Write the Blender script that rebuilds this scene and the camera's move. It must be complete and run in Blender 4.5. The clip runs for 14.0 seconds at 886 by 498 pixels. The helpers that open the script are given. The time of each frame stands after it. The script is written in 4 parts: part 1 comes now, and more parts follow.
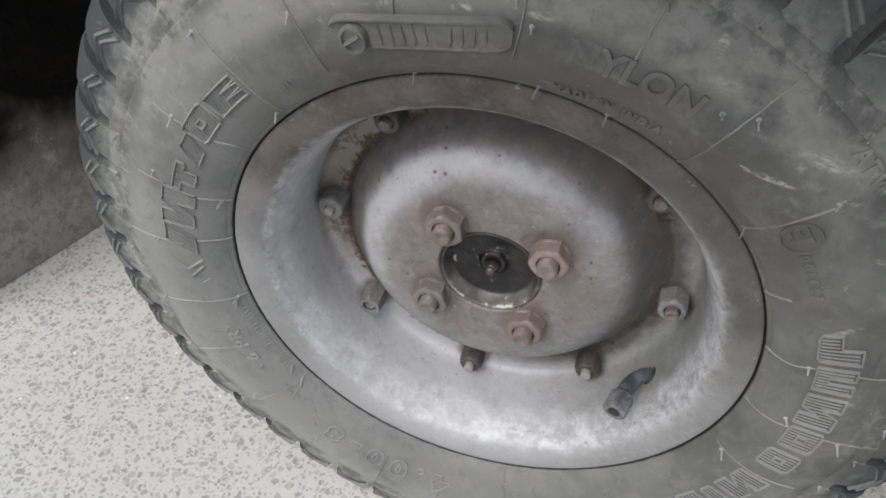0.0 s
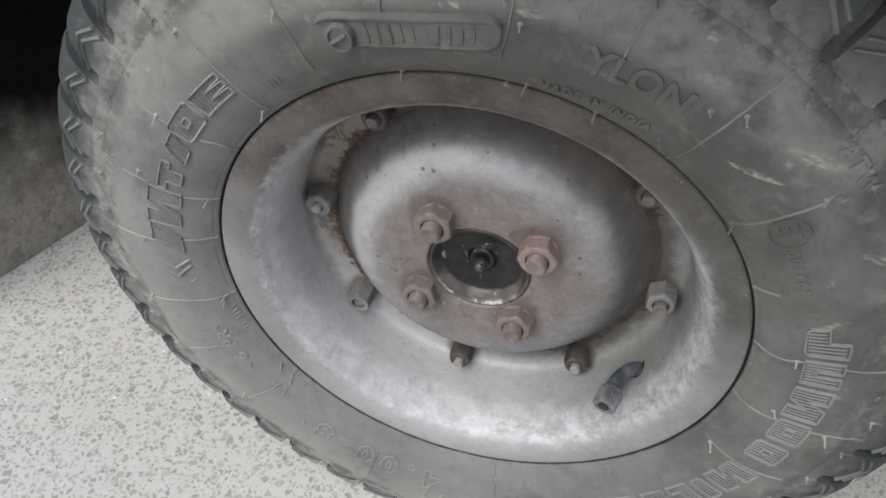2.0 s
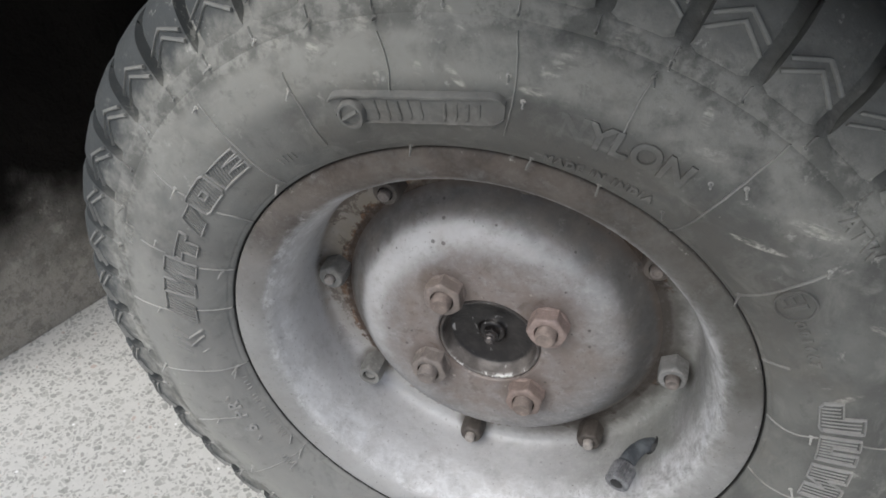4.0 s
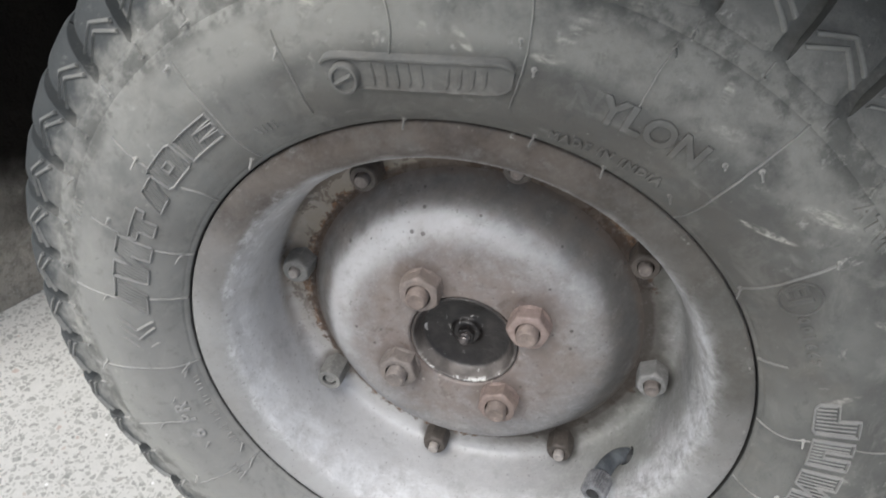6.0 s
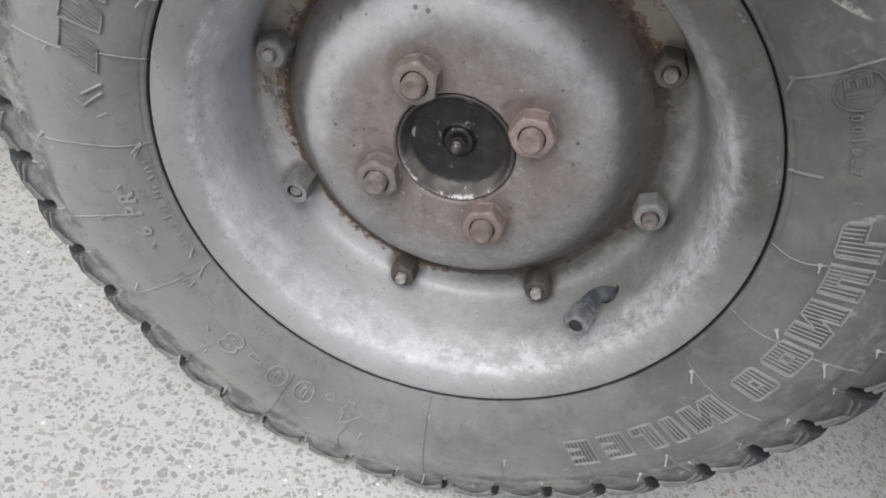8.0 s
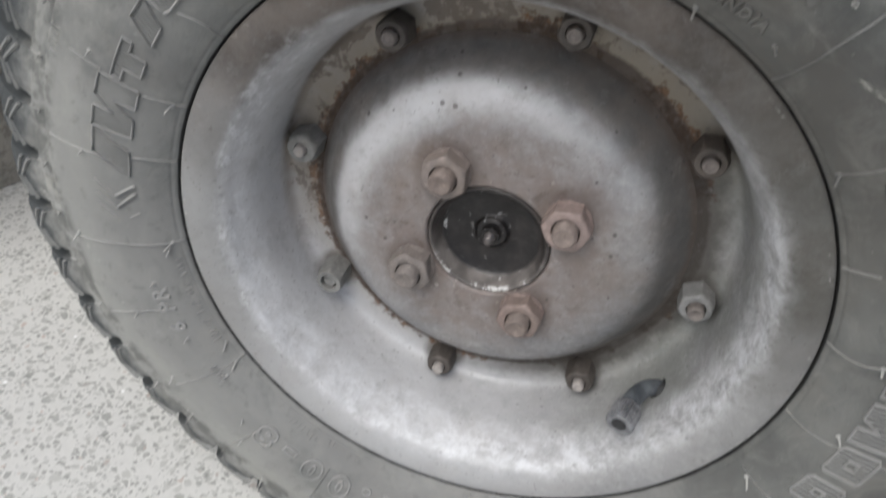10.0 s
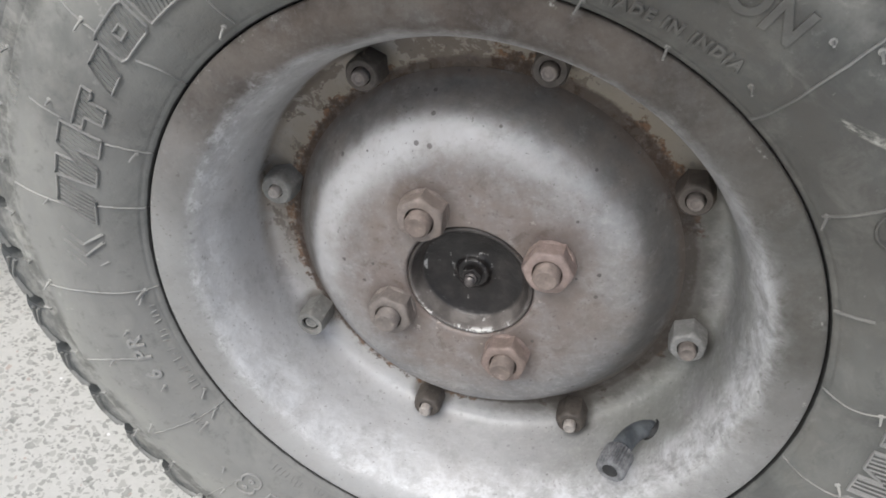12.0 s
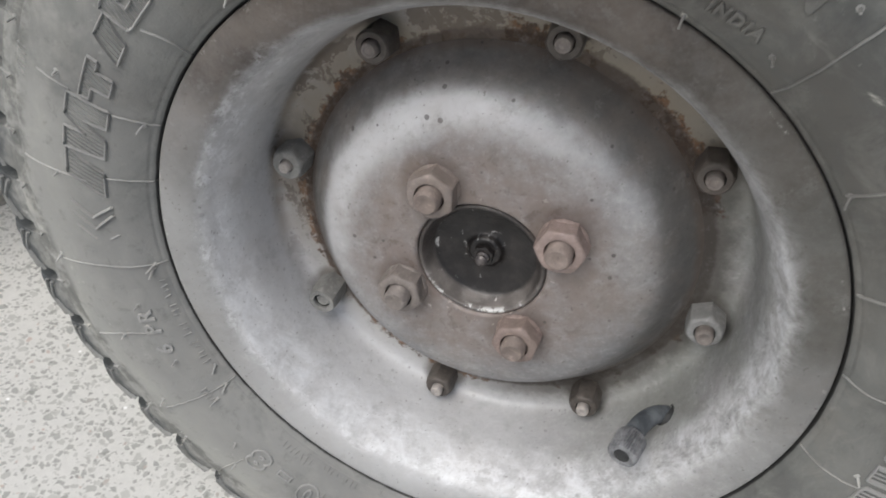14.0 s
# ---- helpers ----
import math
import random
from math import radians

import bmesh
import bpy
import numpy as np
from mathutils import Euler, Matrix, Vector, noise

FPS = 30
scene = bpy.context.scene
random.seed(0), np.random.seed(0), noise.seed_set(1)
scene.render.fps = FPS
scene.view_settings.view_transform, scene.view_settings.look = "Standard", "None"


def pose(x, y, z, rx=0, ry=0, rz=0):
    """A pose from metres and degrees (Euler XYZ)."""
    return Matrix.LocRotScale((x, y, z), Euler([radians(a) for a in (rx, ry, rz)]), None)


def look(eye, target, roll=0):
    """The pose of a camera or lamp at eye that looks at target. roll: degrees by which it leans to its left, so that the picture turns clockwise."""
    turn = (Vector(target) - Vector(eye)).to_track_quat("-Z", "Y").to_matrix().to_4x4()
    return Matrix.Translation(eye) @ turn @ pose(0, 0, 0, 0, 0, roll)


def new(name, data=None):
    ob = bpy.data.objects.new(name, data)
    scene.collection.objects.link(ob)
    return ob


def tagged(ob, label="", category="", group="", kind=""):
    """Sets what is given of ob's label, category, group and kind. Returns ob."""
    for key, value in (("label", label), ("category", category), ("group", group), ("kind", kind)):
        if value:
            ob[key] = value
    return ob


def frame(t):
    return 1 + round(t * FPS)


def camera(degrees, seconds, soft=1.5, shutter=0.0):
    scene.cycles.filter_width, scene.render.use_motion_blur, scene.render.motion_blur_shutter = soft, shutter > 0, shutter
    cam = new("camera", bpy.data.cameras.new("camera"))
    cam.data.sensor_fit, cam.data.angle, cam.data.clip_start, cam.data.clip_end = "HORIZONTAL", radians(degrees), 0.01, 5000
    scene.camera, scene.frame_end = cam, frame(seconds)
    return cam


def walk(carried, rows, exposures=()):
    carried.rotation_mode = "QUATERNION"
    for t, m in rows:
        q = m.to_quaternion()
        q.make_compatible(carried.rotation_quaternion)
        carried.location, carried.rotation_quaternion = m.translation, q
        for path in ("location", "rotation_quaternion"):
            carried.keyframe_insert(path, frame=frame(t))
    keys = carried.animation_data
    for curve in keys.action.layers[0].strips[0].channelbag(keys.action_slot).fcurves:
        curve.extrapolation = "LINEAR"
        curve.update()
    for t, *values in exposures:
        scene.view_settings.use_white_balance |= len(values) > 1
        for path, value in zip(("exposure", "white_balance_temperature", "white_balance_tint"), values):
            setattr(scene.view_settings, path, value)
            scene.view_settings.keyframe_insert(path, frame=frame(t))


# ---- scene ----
cam = camera(61.1, 14.0, soft=1.7, shutter=0.5)
PATH = [
    (0.0, 0.0255, -0.2521, 0.4416, 45.14, -5.52, 17.02),
    (0.5, 0.0257, -0.2503, 0.4430, 44.31, -5.33, 16.45),
    (1.0, 0.0265, -0.2490, 0.4432, 43.81, -5.20, 16.42),
    (1.5, 0.0237, -0.2476, 0.4407, 44.09, -5.69, 15.82),
    (2.0, 0.0238, -0.2502, 0.4426, 44.61, -5.84, 15.89),
    (2.5, 0.0218, -0.2501, 0.4457, 44.54, -5.62, 15.08),
    (3.0, 0.0276, -0.2493, 0.4354, 50.27, -6.92, 16.04),
    (3.2, 0.0294, -0.2502, 0.4407, 50.61, -5.56, 16.97),
    (5.3, 0.0249, -0.2543, 0.4448, 49.11, -4.43, 16.74),
    (5.5, 0.0214, -0.2473, 0.4309, 48.71, -6.39, 15.28),
    (6.0, 0.0114, -0.2544, 0.4172, 53.13, -9.86, 14.24),
    (6.5, 0.0051, -0.2698, 0.3970, 48.49, -12.57, 14.97),
    (7.0, 0.0018, -0.2708, 0.3677, 48.79, -16.84, 13.89),
    (7.2, 0.0025, -0.2700, 0.3579, 48.37, -17.80, 13.92),
    (9.3, 0.0023, -0.2527, 0.3524, 47.23, -17.01, 12.70),
    (9.5, 0.0063, -0.2520, 0.3565, 47.56, -14.96, 14.92),
    (10.0, 0.0053, -0.2436, 0.3628, 50.64, -14.07, 16.57),
    (10.5, 0.0039, -0.2262, 0.3752, 53.31, -13.55, 14.40),
    (11.0, 0.0125, -0.2242, 0.3684, 51.97, -12.63, 15.49),
    (11.5, 0.0115, -0.2260, 0.3677, 52.26, -13.08, 15.31),
    (12.0, 0.0116, -0.2270, 0.3676, 51.72, -12.65, 16.41),
    (12.5, 0.0121, -0.2283, 0.3682, 51.30, -12.42, 16.87),
    (13.0, 0.0156, -0.2260, 0.3656, 51.34, -13.50, 17.17),
    (13.5, 0.0179, -0.2236, 0.3661, 51.21, -13.01, 17.69),
    (14.0, 0.0173, -0.2217, 0.3643, 49.89, -11.92, 18.59),
]
EXPOSURES = [(0.0, -0.15, 6330, 10), (2.5, -0.17, 6330, 9), (3.2, -0.15, 6330, 9), (5.5, 0.0, 6320, 9), (6.0, 0.12, 6320, 9), (6.5, 0.04, 6250, 10), (7.2, -0.06, 6250, 10), (9.5, -0.08, 6330, 9), (10.1, -0.08, 6330, 9), (10.6, 0.14, 6380, 9), (11.5, 0.18, 6380, 9), (12.0, 0.12, 6380, 9), (12.6, 0.04, 6400, 9), (13.1, 0.06, 6410, 9), (14.0, 0.0, 6420, 9)]
walk(cam, [(t, pose(x, y, z, rx, ry, rz)) for t, x, y, z, rx, ry, rz in PATH], EXPOSURES)

# ---- light ----
SUN_ELEVATION, SUN_TURN = 52.0, 208.0
world = bpy.data.worlds.new("overcast_sky")
scene.world = world
world.use_nodes = True
wt = world.node_tree
sky = wt.nodes.new("ShaderNodeTexSky")
sky.sky_type = "NISHITA"
sky.sun_disc = False
sky.sun_elevation, sky.sun_rotation = radians(SUN_ELEVATION), radians(SUN_TURN)
sky.dust_density, sky.ozone_density, sky.air_density = 4.0, 1.0, 1.0
wt.links.new(sky.outputs["Color"], wt.nodes["Background"].inputs["Color"])
wt.nodes["Background"].inputs["Strength"].default_value = 0.115

sun_lamp = new("sun", bpy.data.lights.new("sun", "SUN"))
sun_lamp.data.energy, sun_lamp.data.angle, sun_lamp.data.color = 2.3, radians(40), (1.0, 0.995, 0.985)
sun_dir = Vector((math.sin(radians(SUN_TURN)) * math.cos(radians(SUN_ELEVATION)),
                  math.cos(radians(SUN_TURN)) * math.cos(radians(SUN_ELEVATION)), math.sin(radians(SUN_ELEVATION))))
sun_lamp.matrix_world = look(sun_dir * 6, (0, 0, 0))


# ---- materials ----
class Mat:
    """Builds one node material."""

    def __init__(self, name):
        self.m = bpy.data.materials.new(name)
        self.m.use_nodes = True
        self.t = self.m.node_tree
        self.b = self.t.nodes["Principled BSDF"]
        self.pos = self.node("ShaderNodeTexCoord").outputs["Object"]

    def node(self, kind, ins=None, **attrs):
        n = self.t.nodes.new(kind)
        for k, v in attrs.items():
            setattr(n, k, v)
        for k, v in (ins or {}).items():
            self.put(n.inputs[k], v)
        return n

    def put(self, socket, v):
        if isinstance(v, bpy.types.NodeSocket):
            self.t.links.new(v, socket)
        elif isinstance(v, tuple) and len(v) == 3 and socket.type == "RGBA":
            socket.default_value = (*v, 1)
        else:
            socket.default_value = v

    def math(self, op, a, b=0.0, clamp=False):
        return self.node("ShaderNodeMath", {0: a, 1: b}, operation=op, use_clamp=clamp).outputs[0]

    def noise(self, scale, detail=4.0, rough=0.55, vec=None, distortion=0.0):
        return self.node("ShaderNodeTexNoise", {"Vector": vec or self.pos, "Scale": scale, "Detail": detail, "Roughness": rough, "Distortion": distortion}).outputs["Fac"]

    def step(self, v, lo, hi):
        """0 below lo, 1 above hi, smooth between (or the other way round)."""
        n = self.node("ShaderNodeMapRange", {"Value": v, "From Min": lo, "From Max": hi}, interpolation_type="SMOOTHSTEP")
        return n.outputs[0]

    def mul(self, *vs):
        out = vs[0]
        for v in vs[1:]:
            out = self.math("MULTIPLY", out, v)
        return out

    def most(self, a, b):
        return self.math("MAXIMUM", a, b)

    def mix(self, fac, a, b):
        n = self.node("ShaderNodeMix", data_type="RGBA")
        self.put(n.inputs[0], fac)
        self.put(n.inputs[6], a)
        self.put(n.inputs[7], b)
        return n.outputs[2]

    def xyz(self):
        s = self.node("ShaderNodeSeparateXYZ", {0: self.pos})
        return s.outputs[0], s.outputs[1], s.outputs[2]

    def polar(self):
        """Radius from the axle and the angle in degrees, -180 to 180."""
        x, y, z = self.xyz()
        r = self.math("SQRT", self.math("ADD", self.mul(x, x), self.mul(z, z)))
        a = self.math("MULTIPLY", self.math("ARCTAN2", z, x), 57.29578)
        return r, a, y

    def swirl(self, around, across):
        """A vector that stretches along the turning direction."""
        r, a, y = self.polar()
        return self.node("ShaderNodeCombineXYZ", {0: self.math("MULTIPLY", a, around), 1: self.math("MULTIPLY", r, across), 2: self.math("MULTIPLY", y, across)}).outputs[0]

    def blot(self, r0, a0, long, wide, turn):
        """A soft oval mark on the wheel at radius r0 and angle a0, long x wide, turned by so many degrees."""
        x, z = r0 * math.cos(radians(a0)), r0 * math.sin(radians(a0))
        n = self.node("ShaderNodeMapping", {"Vector": self.pos, "Location": (x, 0, z), "Rotation": (0, radians(-turn), 0), "Scale": (long, 1000.0, wide)}, vector_type="TEXTURE")
        d = self.node("ShaderNodeVectorMath", {0: n.outputs[0]}, operation="LENGTH").outputs[1]
        return self.step(d, 1.0, 0.5)

    def done(self, color, rough=0.6, metal=0.0, bump=None, depth=0.0005, spec=0.5):
        self.put(self.b.inputs["Base Color"], color)
        self.put(self.b.inputs["Roughness"], rough)
        self.put(self.b.inputs["Metallic"], metal)
        self.put(self.b.inputs["Specular IOR Level"], spec)
        if bump is not None:
            n = self.node("ShaderNodeBump", {"Height": bump, "Strength": 1.0, "Distance": depth})
            self.put(self.b.inputs["Normal"], n.outputs[0])
        return self.m


def plain(name, a, b, scale, rough=0.7, depth=0.0004, metal=0.0):
    m = Mat(name)
    n = m.noise(scale, 5, 0.65)
    return m.done(m.mix(m.step(n, 0.3, 0.7), a, b), rough, metal, n, depth)


def rubber(name, dust, dark=(0.035, 0.035, 0.036), lit=(0.20, 0.203, 0.19), marks=(), rubbed=0.92, bead=True):
    m = Mat(name)
    big, mid, fine = m.noise(22, 3), m.noise(120, 5, 0.65), m.noise(1400, 3)
    f = m.math("ADD", m.math("MULTIPLY", m.step(big, 0.3, 0.7), 0.45), m.math("MULTIPLY", mid, 0.35))
    f = m.math("ADD", f, dust - 0.35, clamp=True)
    col = m.mix(f, dark, lit)
    brown = m.step(m.noise(35, 4, 0.6, m.node("ShaderNodeMapping", {"Vector": m.pos, "Location": (3, 1, 2)}).outputs[0]), 0.5, 0.75)
    col = m.mix(m.math("MULTIPLY", brown, 0.35), col, (0.17, 0.155, 0.13))
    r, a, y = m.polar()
    # pale dust on one side, with that side's brighter light put into the colour
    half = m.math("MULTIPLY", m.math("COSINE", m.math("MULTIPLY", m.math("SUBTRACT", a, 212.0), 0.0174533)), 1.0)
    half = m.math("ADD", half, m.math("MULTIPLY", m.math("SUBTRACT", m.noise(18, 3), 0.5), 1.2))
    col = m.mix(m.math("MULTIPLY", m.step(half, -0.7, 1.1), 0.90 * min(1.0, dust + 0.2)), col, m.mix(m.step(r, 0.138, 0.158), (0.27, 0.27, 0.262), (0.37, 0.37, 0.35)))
    # darker brown-grey near the bead on the tyre's upper part
    bead_tone = m.mul(m.step(m.math("COSINE", m.math("MULTIPLY", m.math("SUBTRACT", a, 56.0), 0.0174533)), 0.45, 0.88), m.step(m.math("ADD", r, m.math("MULTIPLY", m.math("SUBTRACT", m.noise(45, 4), 0.5), 0.020)), 0.150, 0.126))
    col = m.mix(m.math("MULTIPLY", bead_tone, 0.68), col, (0.098, 0.092, 0.082))
    # pale dry dust in cloudy patches, thickest on the shoulder; the tread itself is rubbed clean
    cloud = m.mul(m.step(m.noise(1.0, 6, 0.68, m.swirl(0.13, 75.0), 0.5), 0.45, 0.68), m.math("ADD", m.math("MULTIPLY", m.step(r, 0.148, 0.166), 0.75), 0.35))
    col = m.mix(m.mul(cloud, dust), col, (0.34, 0.34, 0.31))
    damp = m.step(m.noise(30, 5, 0.68, m.node("ShaderNodeMapping", {"Vector": m.pos, "Location": (1, 8, 4)}).outputs[0], 0.4), 0.52, 0.72)
    col = m.mix(m.math("MULTIPLY", damp, 0.45), col, (0.095, 0.103, 0.10))
    smear = m.step(m.noise(1.0, 3, 0.6, m.swirl(0.16, 110.0), 0.9), 0.58, 0.78)
    col = m.mix(m.math("MULTIPLY", smear, 0.22), col, (0.34, 0.33, 0.31))
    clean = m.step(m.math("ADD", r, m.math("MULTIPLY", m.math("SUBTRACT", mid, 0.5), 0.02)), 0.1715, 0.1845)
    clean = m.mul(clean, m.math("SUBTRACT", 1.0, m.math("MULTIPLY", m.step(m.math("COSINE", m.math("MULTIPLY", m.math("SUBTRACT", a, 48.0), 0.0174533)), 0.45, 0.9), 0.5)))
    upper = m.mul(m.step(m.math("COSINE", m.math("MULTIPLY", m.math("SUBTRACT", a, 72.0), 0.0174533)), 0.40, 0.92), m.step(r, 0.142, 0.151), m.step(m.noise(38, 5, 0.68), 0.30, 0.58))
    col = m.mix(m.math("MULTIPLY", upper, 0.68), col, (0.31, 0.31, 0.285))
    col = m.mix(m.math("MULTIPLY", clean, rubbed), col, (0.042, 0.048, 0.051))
    grime = m.mul(m.step(r, 0.1600, 0.1655), m.step(r, 0.1800, 0.1720), m.step(m.noise(70, 5, 0.7), 0.44, 0.58))
    col = m.mix(m.math("MULTIPLY", grime, 0.62), col, (0.075, 0.078, 0.072))
    dab = m.mul(m.step(m.noise(85, 5, 0.75, m.node("ShaderNodeMapping", {"Vector": m.pos, "Location": (4, 4, 9)}).outputs[0], 0.2), 0.60, 0.68), m.step(m.noise(24, 2), 0.42, 0.55), m.step(r, 0.138, 0.148))
    col = m.mix(m.math("MULTIPLY", dab, 0.7), col, (0.40, 0.40, 0.37))
    rubs = m.mul(m.step(m.noise(190, 6, 0.78, m.node("ShaderNodeMapping", {"Vector": m.pos, "Location": (7, 3, 1)}).outputs[0], 0.3), 0.57, 0.70), m.step(m.noise(40, 3), 0.40, 0.58), m.step(r, 0.124, 0.140))
    col = m.mix(m.math("MULTIPLY", rubs, 0.38), col, (0.36, 0.36, 0.335))
    stain = m.step(m.noise(150, 6, 0.78, m.node("ShaderNodeMapping", {"Vector": m.pos, "Location": (2, 6, 5)}).outputs[0], 0.4), 0.54, 0.68)
    col = m.mix(m.math("MULTIPLY", stain, 0.32), col, (0.070, 0.073, 0.069))
    specks = m.step(m.noise(420, 3, 0.6), 0.70, 0.76)
    col = m.mix(m.math("MULTIPLY", specks, 0.25), col, (0.42, 0.41, 0.38))
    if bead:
        # gap's shade painted on the bead along the rim, which sits a little low
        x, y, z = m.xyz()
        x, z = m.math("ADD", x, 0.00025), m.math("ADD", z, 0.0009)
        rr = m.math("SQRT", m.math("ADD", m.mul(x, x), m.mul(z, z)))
        gap_dark = m.step(m.math("ADD", rr, m.math("MULTIPLY", m.math("SUBTRACT", mid, 0.5), 0.0006)), 0.1180, 0.1177)
        col = m.mix(m.math("MULTIPLY", gap_dark, 0.92), col, (0.012, 0.012, 0.012))
    if marks:
        along = m.node("ShaderNodeMapping", {"Vector": m.pos, "Rotation": (0, radians(28), 0), "Scale": (0.0100, 0.0022, 0.0022)}, vector_type="TEXTURE").outputs[0]
        broken = m.mul(m.step(m.noise(1.0, 4, 0.7, along), 0.40, 0.62), m.step(m.noise(260, 4, 0.7), 0.30, 0.55))
        allm = None
        for mk in marks:
            b = m.mul(m.blot(*mk[:5]), mk[5])
            allm = b if allm is None else m.most(allm, b)
        col = m.mix(m.mul(allm, broken), col, (0.44, 0.43, 0.385))
    bump = m.math("ADD", m.math("MULTIPLY", fine, 0.3), m.math("MULTIPLY", mid, 1.0))
    return m.done(col, m.math("ADD", m.math("MULTIPLY", mid, 0.3), 0.55), 0.0, bump, 0.0004, 0.35)


# pale scrapes on the sidewall: radius, angle, half length, half width, turn, strength
SCRAPES = ((0.1385, 33.0, 0.0125, 0.0015, -28, 1.0), (0.1555, 30.6, 0.0110, 0.0032, -30, 1.0), (0.1430, 2.8, 0.007, 0.0016, 25, 0.7),
           (0.150, 82.0, 0.0035, 0.002, 75, 0.7), (0.166, 77.5, 0.0065, 0.0016, -60, 0.8), (0.160, 65.0, 0.006, 0.0022, 15, 0.6),
           (0.1585, 14.0, 0.006, 0.0022, -30, 0.7), (0.1597, 49.0, 0.0045, 0.0022, 70, 1.0), (0.1550, 65.6, 0.0060, 0.0020, 5, 0.9), (0.1474, 67.5, 0.0060, 0.0020, -15, 0.9), (0.1780, 35.2, 0.0090, 0.0040, 20, 0.6), (0.1602, 95.0, 0.0050, 0.0032, 60, 0.8), (0.1477, 87.7, 0.0035, 0.0016, 70, 0.9), (0.1480, 77.3, 0.0058, 0.0018, -62, 1.0), (0.164, 8.0, 0.006, 0.004, 10, 0.6), (0.152, 46.0, 0.006, 0.0028, -25, 0.6),
           (0.165, 88.0, 0.004, 0.003, 40, 0.5), (0.171, 60.0, 0.007, 0.002, 20, 0.5), (0.168, 100.0, 0.008, 0.006, 20, 0.35),
           (0.168, 150.0, 0.009, 0.005, 80, 0.30), (0.170, 138.0, 0.008, 0.004, 60, 0.25), (0.168, 168.0, 0.010, 0.006, 100, 0.30))
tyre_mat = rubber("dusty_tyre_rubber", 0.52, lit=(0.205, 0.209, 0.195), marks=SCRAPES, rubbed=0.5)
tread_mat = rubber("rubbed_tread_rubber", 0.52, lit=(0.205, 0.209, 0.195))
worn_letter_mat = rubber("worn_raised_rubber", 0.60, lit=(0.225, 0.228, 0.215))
rib_mat = rubber("scuffed_raised_rubber", 0.90, dark=(0.09, 0.09, 0.09), lit=(0.31, 0.31, 0.30))
lug_rib_mat = rubber("scuffed_tread_ribs", 0.85, dark=(0.06, 0.062, 0.064), lit=(0.27, 0.275, 0.265), rubbed=0.45)
# darker rubber between ribs, the gaps' shade put into its colour; the second paler
recess_mat = plain("rib_gap_shade_rubber", (0.085, 0.087, 0.084), (0.165, 0.167, 0.16), 60, 0.7)
pale_gap_mat = plain("pale_gap_shade_rubber", (0.13, 0.132, 0.126), (0.22, 0.222, 0.212), 60, 0.7)
line_mat = rubber("pale_mould_line", 0.9, dark=(0.15, 0.15, 0.145), lit=(0.36, 0.36, 0.34))
spike_mat = rubber("pale_rubber_spikes", 0.9, dark=(0.24, 0.24, 0.23), lit=(0.44, 0.435, 0.41), bead=False)


